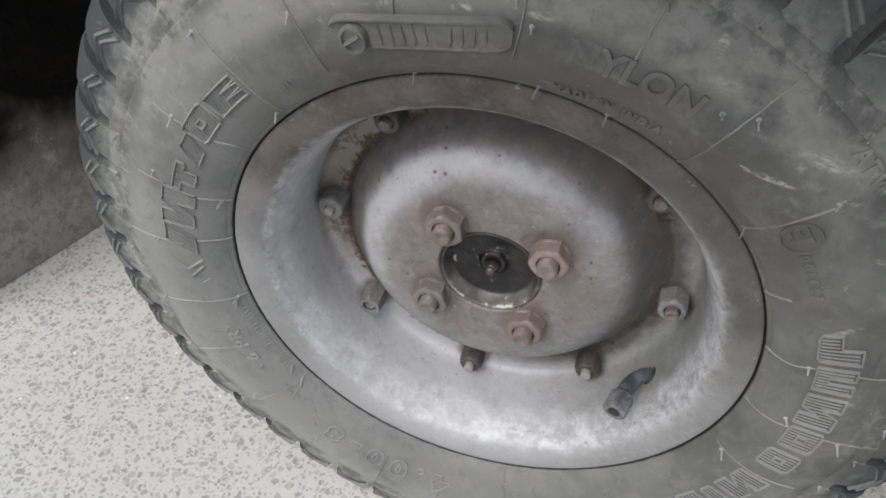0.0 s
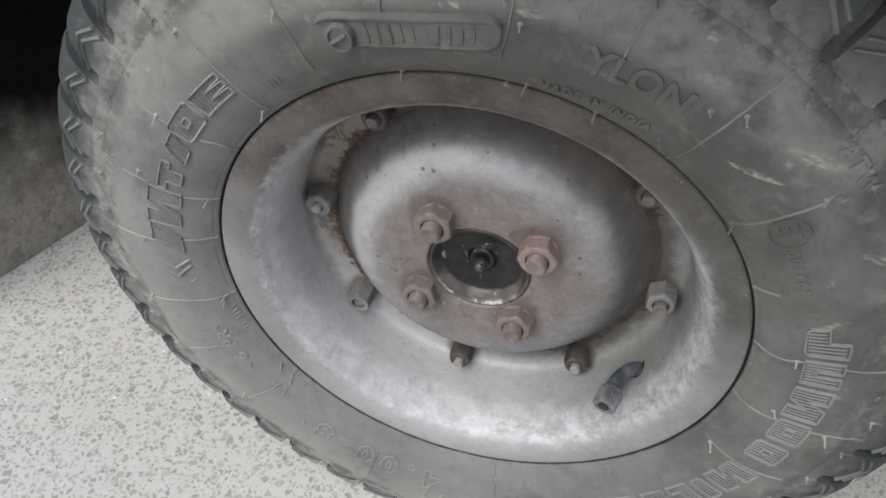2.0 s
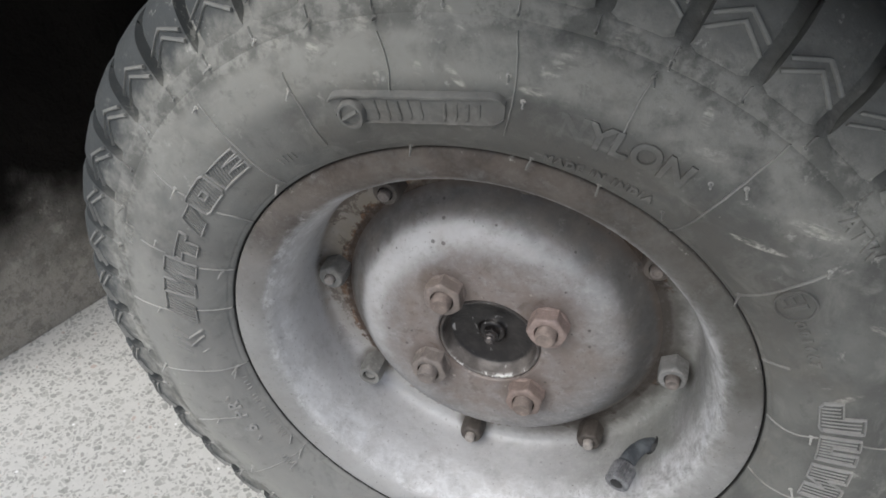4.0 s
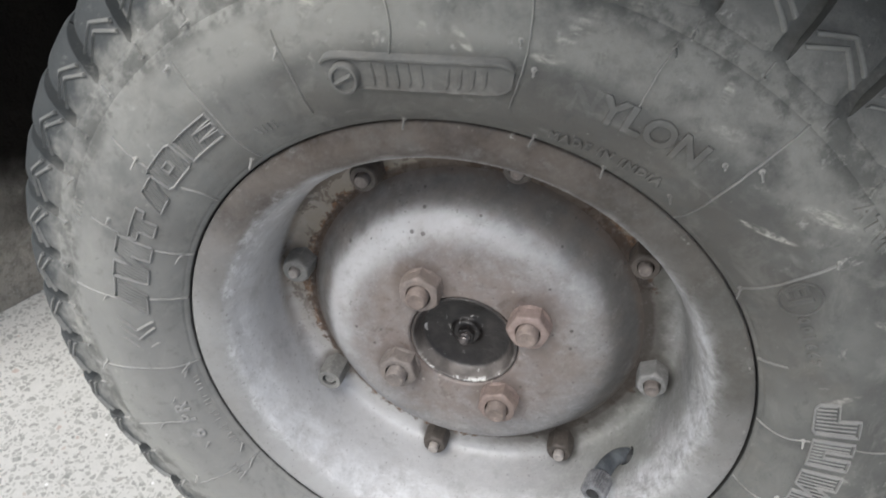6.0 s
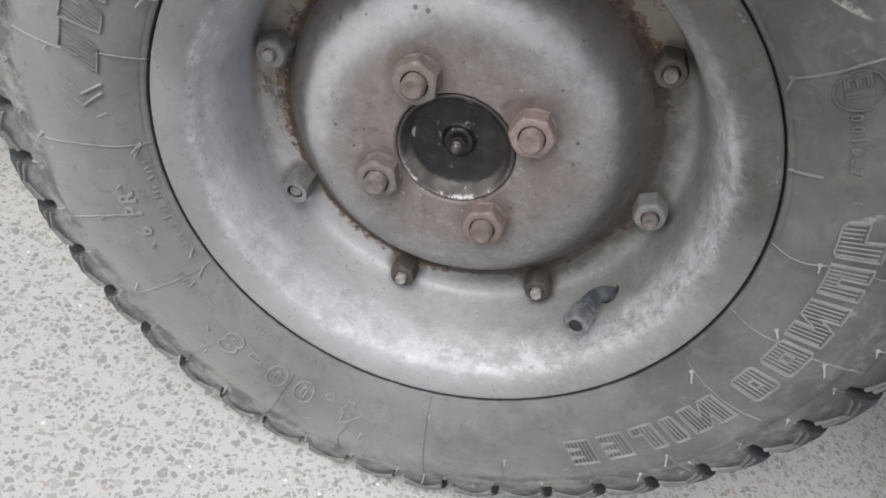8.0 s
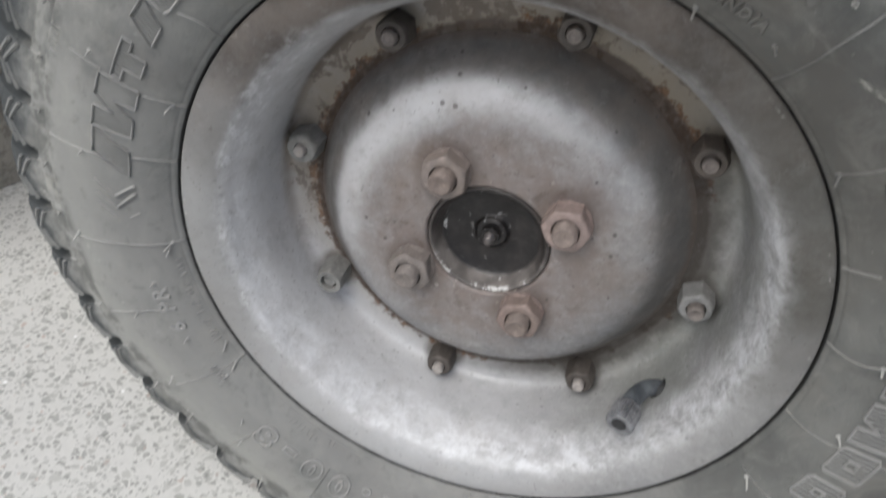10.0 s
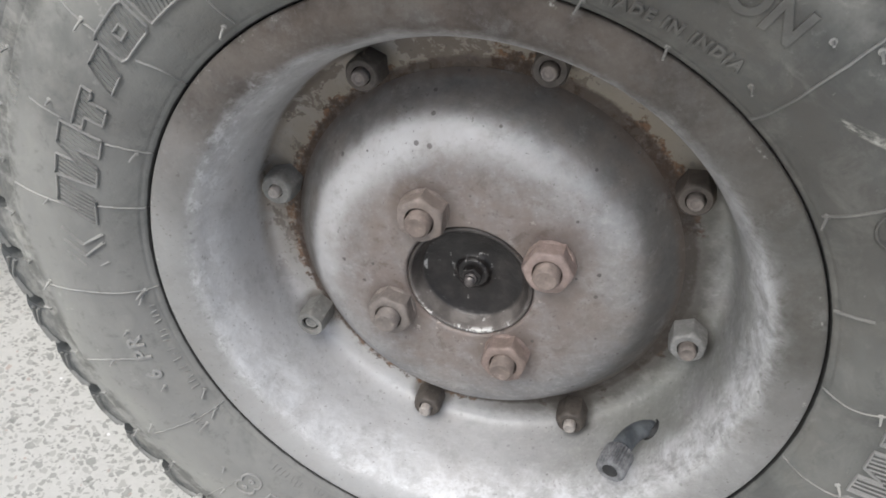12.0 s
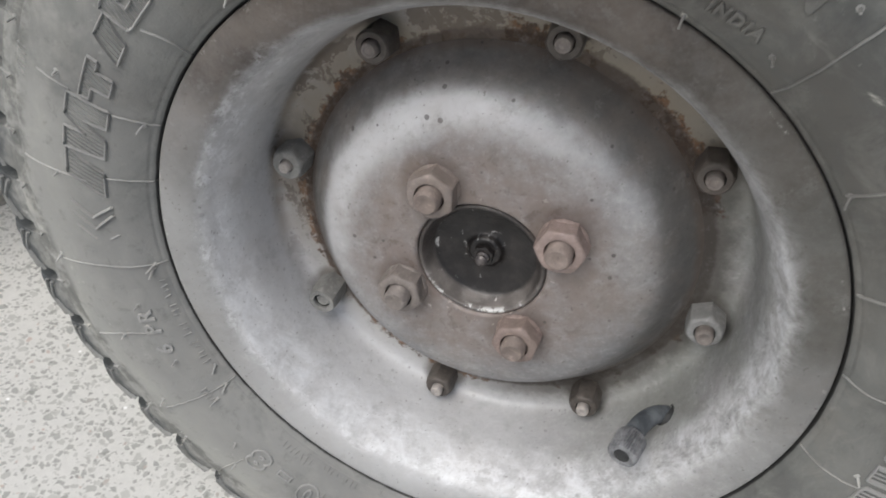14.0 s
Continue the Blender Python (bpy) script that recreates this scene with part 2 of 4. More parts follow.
def rim_paint(name, base, dust, rust_ring=None, chalk=0.0, brown=0.3, spots=True, hub_dust_shade=False):
    """Old silver paint under dust: chalky rubbed arcs, brown road dust, dark pits, rust and painted-in light and shade.
    """
    m = Mat(name)
    r, a, y = m.polar()
    moved = m.node("ShaderNodeMapping", {"Vector": m.pos, "Location": (5, 2, 7)}).outputs[0]
    big, mid, fine = m.noise(28, 4), m.noise(130, 5, 0.65), m.noise(900, 4)
    grit = m.noise(420, 5, 0.7, moved)
    col = m.mix(m.step(big, 0.3, 0.72), base, dust)
    col = m.mix(m.math("MULTIPLY", m.step(mid, 0.35, 0.75), 0.40), col, tuple(c * 0.60 for c in base))
    col = m.mix(m.math("MULTIPLY", m.step(grit, 0.50, 0.70), 0.40), col, tuple(min(1.0, c * 1.5) for c in dust))
    col = m.mix(m.math("MULTIPLY", m.step(grit, 0.46, 0.30), 0.35), col, tuple(c * 0.45 for c in base))
    rough = m.math("ADD", m.math("MULTIPLY", mid, 0.30), 0.42)
    # pale dust film on one half; brighter light there is put into the colour
    if chalk or hub_dust_shade:
        # on the hub this ring also paints the crest's highlight
        pale_zone = m.mul(m.step(r, 0.046, 0.058), m.step(r, 0.0695, 0.0635)) if hub_dust_shade else m.step(r, 0.040, 0.060)
        half = m.math("COSINE", m.math("MULTIPLY", m.math("SUBTRACT", a, 112.0 if hub_dust_shade else 205.0), 0.0174533))
        half = m.math("ADD", half, m.math("MULTIPLY", m.math("SUBTRACT", m.noise(40, 5, 0.65), 0.5), 1.8 if hub_dust_shade else 0.9))
        col = m.mix(m.math("MULTIPLY", m.mul(m.step(half, -0.6, 1.1), pale_zone), 0.88), col, (0.56, 0.565, 0.575))
    if chalk:
        # road dust dulls the flange, browner above; the top's shade is in these colours
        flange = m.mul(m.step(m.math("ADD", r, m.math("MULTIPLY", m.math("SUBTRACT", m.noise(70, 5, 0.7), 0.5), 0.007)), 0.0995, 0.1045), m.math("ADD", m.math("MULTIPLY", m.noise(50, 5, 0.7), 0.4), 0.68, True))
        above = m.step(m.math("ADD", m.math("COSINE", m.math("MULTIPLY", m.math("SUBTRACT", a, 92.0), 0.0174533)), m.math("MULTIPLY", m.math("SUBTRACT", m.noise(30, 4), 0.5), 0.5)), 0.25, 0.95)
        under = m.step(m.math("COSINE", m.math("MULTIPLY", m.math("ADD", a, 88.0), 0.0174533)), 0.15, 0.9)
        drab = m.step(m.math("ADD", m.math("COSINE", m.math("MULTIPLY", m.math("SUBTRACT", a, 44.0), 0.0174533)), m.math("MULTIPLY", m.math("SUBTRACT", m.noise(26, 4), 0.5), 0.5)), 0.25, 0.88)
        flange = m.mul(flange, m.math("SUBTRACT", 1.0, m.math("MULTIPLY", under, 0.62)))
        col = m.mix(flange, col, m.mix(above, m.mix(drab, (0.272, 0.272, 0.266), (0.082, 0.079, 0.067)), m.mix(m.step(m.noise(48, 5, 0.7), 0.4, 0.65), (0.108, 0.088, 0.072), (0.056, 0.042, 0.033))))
        rough = m.math("ADD", rough, m.math("MULTIPLY", flange, 0.35), True)
        streak = m.math("ADD", m.math("MULTIPLY", m.noise(1.0, 6, 0.72, m.swirl(0.30, 260.0), 1.4), 0.20), m.math("MULTIPLY", m.noise(75, 7, 0.78, distortion=0.6), 0.80))
        patch = m.step(m.noise(30, 3, 0.5), 0.40, 0.64)
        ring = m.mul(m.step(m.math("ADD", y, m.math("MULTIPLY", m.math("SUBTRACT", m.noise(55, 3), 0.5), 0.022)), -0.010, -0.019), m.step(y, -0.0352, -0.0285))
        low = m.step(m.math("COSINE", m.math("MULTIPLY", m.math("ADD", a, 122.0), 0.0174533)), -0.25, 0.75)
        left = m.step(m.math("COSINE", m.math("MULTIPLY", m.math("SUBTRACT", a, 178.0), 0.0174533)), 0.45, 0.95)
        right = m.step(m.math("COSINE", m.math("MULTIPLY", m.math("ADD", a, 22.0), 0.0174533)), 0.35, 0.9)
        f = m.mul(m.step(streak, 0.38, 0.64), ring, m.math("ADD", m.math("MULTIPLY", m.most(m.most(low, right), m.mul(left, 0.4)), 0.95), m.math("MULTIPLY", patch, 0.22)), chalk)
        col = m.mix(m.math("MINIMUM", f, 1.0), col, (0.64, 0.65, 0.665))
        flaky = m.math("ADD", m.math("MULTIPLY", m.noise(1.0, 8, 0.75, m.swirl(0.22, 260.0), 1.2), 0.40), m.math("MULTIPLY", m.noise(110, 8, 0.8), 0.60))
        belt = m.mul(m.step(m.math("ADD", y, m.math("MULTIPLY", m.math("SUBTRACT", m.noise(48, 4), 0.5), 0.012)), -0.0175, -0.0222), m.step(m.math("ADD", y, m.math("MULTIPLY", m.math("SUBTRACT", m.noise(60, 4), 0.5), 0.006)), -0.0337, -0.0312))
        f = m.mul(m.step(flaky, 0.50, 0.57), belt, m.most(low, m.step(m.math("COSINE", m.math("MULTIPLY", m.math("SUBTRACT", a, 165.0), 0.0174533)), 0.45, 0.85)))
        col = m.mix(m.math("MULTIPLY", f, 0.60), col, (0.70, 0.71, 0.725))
        # dark scuffs in the well and bright nicks on the lip
        scuff = m.mul(m.step(m.noise(60, 6, 0.75, moved, 0.5), 0.57, 0.70), m.step(r, 0.108, 0.100))
        col = m.mix(m.math("MULTIPLY", scuff, 0.20), col, (0.16, 0.162, 0.158))
        olive = m.mul(m.step(m.math("COSINE", m.math("MULTIPLY", m.math("ADD", a, 8.0), 0.0174533)), 0.1, 0.85), m.step(y, -0.026, -0.012), m.step(m.noise(26, 4, 0.6), 0.30, 0.56))
        col = m.mix(m.math("MULTIPLY", olive, 0.5), col, (0.170, 0.180, 0.156))
        nick = m.mul(m.step(m.noise(210, 5, 0.75, moved), 0.60, 0.70), m.step(r, 0.1145, 0.1153))
        col = m.mix(m.math("MULTIPLY", nick, 0.6), col, (0.55, 0.54, 0.51))
    if hub_dust_shade:
        # grime on the slope, with some of its shade put into the colour
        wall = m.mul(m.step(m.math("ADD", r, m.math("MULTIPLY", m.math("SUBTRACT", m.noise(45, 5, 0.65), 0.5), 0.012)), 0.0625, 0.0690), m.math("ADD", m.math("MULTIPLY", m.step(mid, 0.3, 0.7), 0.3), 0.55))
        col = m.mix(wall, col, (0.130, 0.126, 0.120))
        # painted shade of the side away from the sun, ragged towards the face
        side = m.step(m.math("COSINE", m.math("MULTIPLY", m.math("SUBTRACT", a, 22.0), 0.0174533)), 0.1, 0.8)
        side_shade = m.mul(side, m.step(m.math("ADD", r, m.math("MULTIPLY", m.math("SUBTRACT", m.noise(34, 6, 0.7, moved, 0.4), 0.5), 0.018)), 0.0575, 0.0680), m.math("ADD", m.math("MULTIPLY", m.noise(90, 5, 0.7), 0.6), 0.35))
        col = m.mix(side_shade, col, (0.105, 0.103, 0.098))
        foot = m.step(m.math("ADD", r, m.math("MULTIPLY", m.math("SUBTRACT", m.noise(120, 5, 0.7), 0.5), 0.005)), 0.0735, 0.0765)
        col = m.mix(m.math("MULTIPLY", foot, 0.6), col, (0.125, 0.095, 0.075))
        near = m.mul(m.step(m.math("ADD", r, m.math("MULTIPLY", m.math("SUBTRACT", m.noise(60, 5, 0.65), 0.5), 0.036)), 0.063, 0.036), m.math("ADD", m.math("MULTIPLY", m.step(mid, 0.3, 0.7), 0.4), 0.45))
        col = m.mix(near, col, (0.225, 0.182, 0.162))
        # brown halos about the four nuts
        fold = m.math("ABSOLUTE", m.math("SUBTRACT", m.math("FLOORED_MODULO", m.math("ADD", a, 22.4), 90.0), 45.0))
        arc = m.mul(fold, r, 0.0174533)
        dr = m.math("SUBTRACT", r, 0.0345)
        halo = m.math("SQRT", m.math("ADD", m.mul(arc, arc), m.mul(dr, dr)))
        halo = m.math("ADD", halo, m.math("MULTIPLY", m.math("SUBTRACT", m.noise(110, 5, 0.7), 0.5), 0.010))
        col = m.mix(m.math("MULTIPLY", m.step(halo, 0.0165, 0.0095), 0.60), col, (0.135, 0.105, 0.090))
        flake = m.mul(m.step(m.noise(240, 5, 0.75), 0.62, 0.68), m.step(r, 0.050, 0.030))
        col = m.mix(m.math("MULTIPLY", flake, 0.65), col, (0.52, 0.48, 0.44))
        dirt = m.mul(m.step(m.noise(120, 6, 0.75, moved, 0.4), 0.53, 0.64), m.step(r, 0.058, 0.036))
        col = m.mix(m.math("MULTIPLY", dirt, 0.55), col, (0.115, 0.088, 0.074))
    if brown:
        bn = m.step(m.noise(45, 4, 0.6, moved), 0.42, 0.75)
        col = m.mix(m.math("MULTIPLY", bn, brown), col, (0.245, 0.20, 0.168))
    if rust_ring:
        r0, r1 = rust_ring
        # grime round the rim nuts, with their contact shade in the colour
        fold = m.math("ABSOLUTE", m.math("SUBTRACT", m.math("FLOORED_MODULO", m.math("ADD", a, 225.2), 45.0), 22.5))
        arc = m.mul(fold, r, 0.0174533)
        dr = m.math("SUBTRACT", r, 0.0850)
        near = m.math("SQRT", m.math("ADD", m.mul(arc, arc), m.mul(dr, dr)))
        near = m.math("ADD", near, m.math("MULTIPLY", m.math("SUBTRACT", m.noise(120, 4), 0.5), 0.006))
        deep_floor = m.step(y, 0.0015, 0.0085)
        col = m.mix(m.mul(m.step(near, 0.0118, 0.0072), deep_floor, 0.74), col, (0.068, 0.060, 0.053))
        # bare floor of the rim, tanned by old dirt on its upper half
        tan = m.mul(deep_floor, m.step(m.math("COSINE", m.math("MULTIPLY", m.math("SUBTRACT", a, 105.0), 0.0174533)), -0.2, 0.55), m.math("ADD", m.math("MULTIPLY", m.step(m.noise(55, 5, 0.65), 0.3, 0.65), 0.4), 0.45))
        col = m.mix(tan, col, (0.290, 0.245, 0.195))
        # rust creeps outwards from the seam in ragged patches
        crest = m.step(m.math("COSINE", m.math("MULTIPLY", m.math("SUBTRACT", a, 100.0), 0.0174533)), -0.1, 0.6)
        fall = m.mul(m.step(r, r1, r0), m.math("ADD", m.math("MULTIPLY", m.step(m.noise(30, 3), 0.38, 0.62), 0.85), m.math("ADD", m.math("MULTIPLY", crest, 0.30), 0.12)))
        patchy = m.math("ADD", m.math("MULTIPLY", m.noise(240, 6, 0.75), 0.9), m.math("MULTIPLY", fall, 0.42))
        f = m.mul(m.step(patchy, 0.67, 0.76), m.step(m.noise(360, 5, 0.75, moved), 0.36, 0.52), m.step(r, r1 + 0.003, r1))
        deep = m.step(m.noise(300, 4, 0.7), 0.42, 0.60)
        col = m.mix(m.mul(m.step(r, r1 + 0.003, r0), m.math("ADD", m.math("MULTIPLY", crest, 0.35), 0.35)), col, (0.265, 0.232, 0.180))
        col = m.mix(m.mul(f, 0.88), col, m.mix(deep, (0.205, 0.112, 0.060), (0.070, 0.045, 0.031)))
        wob = m.math("MULTIPLY", m.math("SUBTRACT", m.noise(150, 4, 0.7), 0.5), 0.004)
        seam = m.step(m.math("ADD", r, wob), 0.0816, 0.0796)
        col = m.mix(m.math("MULTIPLY", seam, 0.88), col, (0.062, 0.044, 0.034))
        # old paint lifted in crisp-edged patches that show dull brown primer
        bare = m.mul(m.step(m.noise(62, 7, 0.72, moved, 0.3), 0.545, 0.560), m.step(m.math("COSINE", m.math("MULTIPLY", m.math("SUBTRACT", a, 105.0), 0.0174533)), -0.1, 0.5), deep_floor)
        col = m.mix(m.mul(bare, 0.70), col, (0.125, 0.098, 0.078))
        # dark dirt in the lower part of the seam, the dome's soft shadow painted in
        dirt_shade = m.mul(m.step(m.math("COSINE", m.math("MULTIPLY", m.math("ADD", a, 38.0), 0.0174533)), 0.25, 0.85),
                    m.step(m.math("ADD", r, m.math("MULTIPLY", m.math("SUBTRACT", m.noise(70, 6, 0.72), 0.5), 0.016)), 0.0905, 0.0825))
        col = m.mix(m.math("MULTIPLY", dirt_shade, 0.72), col, (0.048, 0.044, 0.039))
        rough = m.math("ADD", rough, m.math("MULTIPLY", f, 0.3))
    if spots:
        v = m.node("ShaderNodeTexVoronoi", {"Vector": m.pos, "Scale": 165.0, "Randomness": 1.0})
        tone = m.node("ShaderNodeSeparateColor", {0: v.outputs["Color"]})
        pit = m.mul(m.step(m.math("SUBTRACT", v.outputs["Distance"], m.math("MULTIPLY", tone.outputs[1], 0.12)), 0.07, 0.03), m.step(tone.outputs[0], 0.62, 0.64))
        col = m.mix(m.math("MULTIPLY", pit, 0.7 if hub_dust_shade else 0.25), col, (0.07, 0.062, 0.060))
        blotch = m.step(m.noise(75, 7, 0.78, moved), 0.50, 0.66)
        col = m.mix(m.math("MULTIPLY", blotch, 0.38 if hub_dust_shade else 0.24), col, (0.20, 0.178, 0.160) if hub_dust_shade else (0.190, 0.192, 0.184))
        scour = m.step(m.noise(95, 7, 0.8), 0.54, 0.66)
        col = m.mix(m.math("MULTIPLY", scour, 0.13 if hub_dust_shade else 0.08), col, (0.60, 0.60, 0.60))
        dot = m.step(m.noise(620, 2, 0.5, moved), 0.68, 0.73)
        col = m.mix(m.math("MULTIPLY", dot, 0.5), col, (0.10, 0.088, 0.080))
    bump = m.math("ADD", m.math("MULTIPLY", mid, 0.9), m.math("MULTIPLY", grit, 0.35))
    bump = m.math("ADD", bump, m.math("MULTIPLY", m.noise(38, 2), 3.0))
    return m.done(col, rough, 0.2, bump, 0.00035, 0.45)


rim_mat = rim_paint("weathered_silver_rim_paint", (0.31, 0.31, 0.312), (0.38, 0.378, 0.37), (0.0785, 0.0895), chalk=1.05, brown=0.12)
dome_mat = rim_paint("weathered_silver_hub_paint", (0.245, 0.245, 0.25), (0.32, 0.312, 0.308), None, brown=0.3, hub_dust_shade=True)
nut_mat = rim_paint("dusty_steel_nut", (0.22, 0.19, 0.175), (0.33, 0.275, 0.25), None, brown=0.6, spots=False)
rusty_nut_mat = rim_paint("rusty_pink_nut", (0.235, 0.180, 0.160), (0.35, 0.275, 0.250), None, brown=0.6, spots=False)
grey_nut_mat = rim_paint("dusty_grey_rim_nut", (0.20, 0.20, 0.192), (0.30, 0.295, 0.28), None, brown=0.25, spots=False)
dull_nut_mat = rim_paint("dull_dusty_wheel_nut", (0.185, 0.163, 0.150), (0.280, 0.247, 0.226), None, brown=0.4, spots=False)
stud_mat = rim_paint("dusty_brown_stud", (0.19, 0.155, 0.138), (0.29, 0.235, 0.208), None, brown=0.5, spots=False)
clean_nut_mat = rim_paint("clean_zinc_nut", (0.19, 0.192, 0.19), (0.30, 0.298, 0.29), None, brown=0.12, spots=False)
# dark nut steel; the shade round the upper nuts is in this colour too
dark_nut_mat = rim_paint("greasy_bolt_steel", (0.058, 0.050, 0.044), (0.120, 0.105, 0.093), None, brown=0.3, spots=False)
bright_end_mat = rim_paint("bare_bolt_end", (0.34, 0.32, 0.30), (0.44, 0.40, 0.37), None, brown=0.25, spots=False)


def grease_paint():
    m = Mat("chipped_black_grease_cap")
    r, a, y = m.polar()
    col = m.mix(m.step(m.noise(160, 4), 0.4, 0.7), (0.009, 0.0078, 0.0076), (0.026, 0.022, 0.021))
    chips = m.mul(m.step(m.noise(190, 5, 0.7), 0.50, 0.54), m.step(r, 0.0220, 0.0227))
    under = m.step(m.math("ABSOLUTE", m.math("ADD", a, 95.0)), 75.0, 45.0)
    wall = m.mul(m.step(r, 0.0192, 0.0206), m.math("ADD", m.math("MULTIPLY", m.step(m.noise(90, 4), 0.35, 0.6), 0.5), 0.5))
    # the wall is paler on its lower half
    lower_half = m.step(m.math("COSINE", m.math("MULTIPLY", m.math("ADD", a, 100.0), 0.0174533)), -0.15, 0.75)
    col = m.mix(m.math("MULTIPLY", wall, 0.85), col, m.mix(lower_half, (0.060, 0.052, 0.048), (0.235, 0.215, 0.200)))
    few = m.most(m.step(m.noise(420, 3, 0.6), 0.70, 0.74), m.mul(m.step(m.noise(330, 4, 0.7), 0.60, 0.66), m.step(r, 0.0105, 0.0085), m.step(r, 0.0045, 0.0060)))
    edge = m.mul(m.step(r, 0.0182, 0.0186), m.step(r, 0.0198, 0.0193), m.step(m.noise(140, 5, 0.7), 0.58, 0.63))
    col = m.mix(m.most(m.mul(chips, under), m.math("MULTIPLY", m.most(few, edge), 0.6)), col, (0.62, 0.62, 0.60))
    return m.done(col, m.math("ADD", m.math("MULTIPLY", m.noise(120, 4), 0.3), 0.22), 0.0, m.noise(220, 5, 0.65), 0.0007)


grease_mat = grease_paint()
greasy_tip_mat = plain("greasy_nipple_steel", (0.05, 0.045, 0.045), (0.16, 0.145, 0.14), 400, 0.35, metal=0.5)


# black that stands for shade in the cap's end and round the valve hole
black_gap_mat = plain("black_gap_shade", (0.010, 0.010, 0.011), (0.03, 0.031, 0.032), 200)
valve_mat = plain("dusty_valve_rubber", (0.045, 0.052, 0.060), (0.135, 0.148, 0.160), 110, 0.65)
valve_cap_mat = plain("dusty_black_valve_cap", (0.09, 0.092, 0.098), (0.24, 0.245, 0.255), 260, 0.55)
body_mat = plain("black_underbody_paint", (0.010, 0.009, 0.009), (0.028, 0.024, 0.022), 14, 0.75)


def flap_rubber():
    """Black flap rubber with mud splashes that grow denser towards the hem."""
    m = Mat("muddy_black_flap_rubber")
    x, y, z = m.xyz()
    big = m.noise(9, 4, 0.6)
    splash = m.step(m.noise(46, 6, 0.72, distortion=0.2), 0.52, 0.66)
    fine = m.step(m.noise(110, 6, 0.75), 0.48, 0.60)
    low = m.step(m.math("ADD", z, m.math("MULTIPLY", m.math("SUBTRACT", big, 0.5), 0.25)), 0.132, 0.010)
    col = m.mix(m.step(big, 0.3, 0.75), (0.005, 0.004, 0.0035), (0.014, 0.012, 0.010))
    col = m.mix(m.math("MULTIPLY", low, 0.92), col, (0.50, 0.465, 0.41))
    col = m.mix(m.mul(splash, m.math("MULTIPLY", m.step(low, 0.0, 0.4), 0.6)), col, (0.50, 0.465, 0.41))
    col = m.mix(m.mul(fine, low, 0.35), col, (0.10, 0.09, 0.075))
    return m.done(col, 0.8, 0.0, m.noise(120, 6, 0.7), 0.0025, 0.08)


flap_mat = flap_rubber()


def terrazzo():
    """Pale cement with ground-flush grey stone chips of three sizes and some bright specks."""
    m = Mat("pale_grey_terrazzo")
    warp = m.node("ShaderNodeTexNoise", {"Vector": m.pos, "Scale": 260.0, "Detail": 2.0})
    shift = m.node("ShaderNodeVectorMath", {0: warp.outputs["Color"], 1: (0.5, 0.5, 0.5)}, operation="SUBTRACT").outputs[0]
    shift = m.node("ShaderNodeVectorMath", {0: shift, "Scale": 0.0026}, operation="SCALE").outputs[0]
    vec = m.node("ShaderNodeVectorMath", {0: m.pos, 1: shift}, operation="ADD").outputs[0]
    col = m.mix(m.noise(7, 4), (0.64, 0.635, 0.60), (0.72, 0.715, 0.685))
    col = m.mix(m.math("MULTIPLY", m.step(m.noise(190, 5, 0.7), 0.35, 0.7), 0.30), col, (0.50, 0.50, 0.47))
    for scale, lo, share, dark, lit in ((235.0, 0.22, 0.70, (0.25, 0.255, 0.235), (0.50, 0.50, 0.465)),
                                        (370.0, 0.22, 0.42, (0.22, 0.225, 0.205), (0.50, 0.50, 0.47)),
                                        (560.0, 0.20, 0.14, (0.20, 0.20, 0.185), (0.46, 0.46, 0.43))):
        v = m.node("ShaderNodeTexVoronoi", {"Vector": vec, "Scale": scale, "Randomness": 1.0})
        rim_d = m.node("ShaderNodeTexVoronoi", {"Vector": vec, "Scale": scale, "Randomness": 1.0}, feature="DISTANCE_TO_EDGE").outputs["Distance"]
        c = m.node("ShaderNodeSeparateColor", {0: v.outputs["Color"]})
        inset = m.math("ADD", m.math("MULTIPLY", c.outputs[1], lo), 0.07)
        chip = m.mul(m.step(m.math("SUBTRACT", rim_d, inset), -0.03, 0.03), m.step(c.outputs[0], share + 0.01, share - 0.01))
        tone = m.mix(c.outputs[2], dark, lit)
        warm = m.step(c.outputs[0], 0.010, 0.006)
        tone = m.mix(warm, tone, (0.52, 0.40, 0.34))
        tone = m.mix(m.math("MULTIPLY", m.noise(700, 3), 0.35), tone, (0.5, 0.5, 0.48))
        col = m.mix(m.math("MULTIPLY", chip, 0.74), col, tone)
    v = m.node("ShaderNodeTexVoronoi", {"Vector": m.pos, "Scale": 110.0, "Randomness": 1.0})
    c = m.node("ShaderNodeSeparateColor", {0: v.outputs["Color"]})
    glint = m.mul(m.step(v.outputs["Distance"], 0.13, 0.08), m.step(c.outputs[0], 0.86, 0.87))
    col = m.mix(glint, col, (0.93, 0.93, 0.92))
    return m.done(col, m.math("ADD", m.math("MULTIPLY", m.noise(60, 3), 0.2), 0.42), 0.0, m.noise(500, 3), 0.00012, 0.4)


floor_mat = terrazzo()


# ---- mesh tools ----
def mesh_of(name, bm, material, smooth=True):
    me = bpy.data.meshes.new(name)
    bmesh.ops.recalc_face_normals(bm, faces=bm.faces)
    bm.to_mesh(me)
    bm.free()
    me.materials.append(material)
    if smooth:
        me.polygons.foreach_set("use_smooth", [True] * len(me.polygons))
        me.set_sharp_from_angle(angle=radians(38))
    return me


def part(name, bm, material, parent, label="", smooth=True):
    ob = new(name, mesh_of(name, bm, material, smooth))
    ob.parent = parent
    return tagged(ob, label)


def polar(r, deg, y):
    a = radians(deg)
    return Vector((r * math.cos(a), y, r * math.sin(a)))


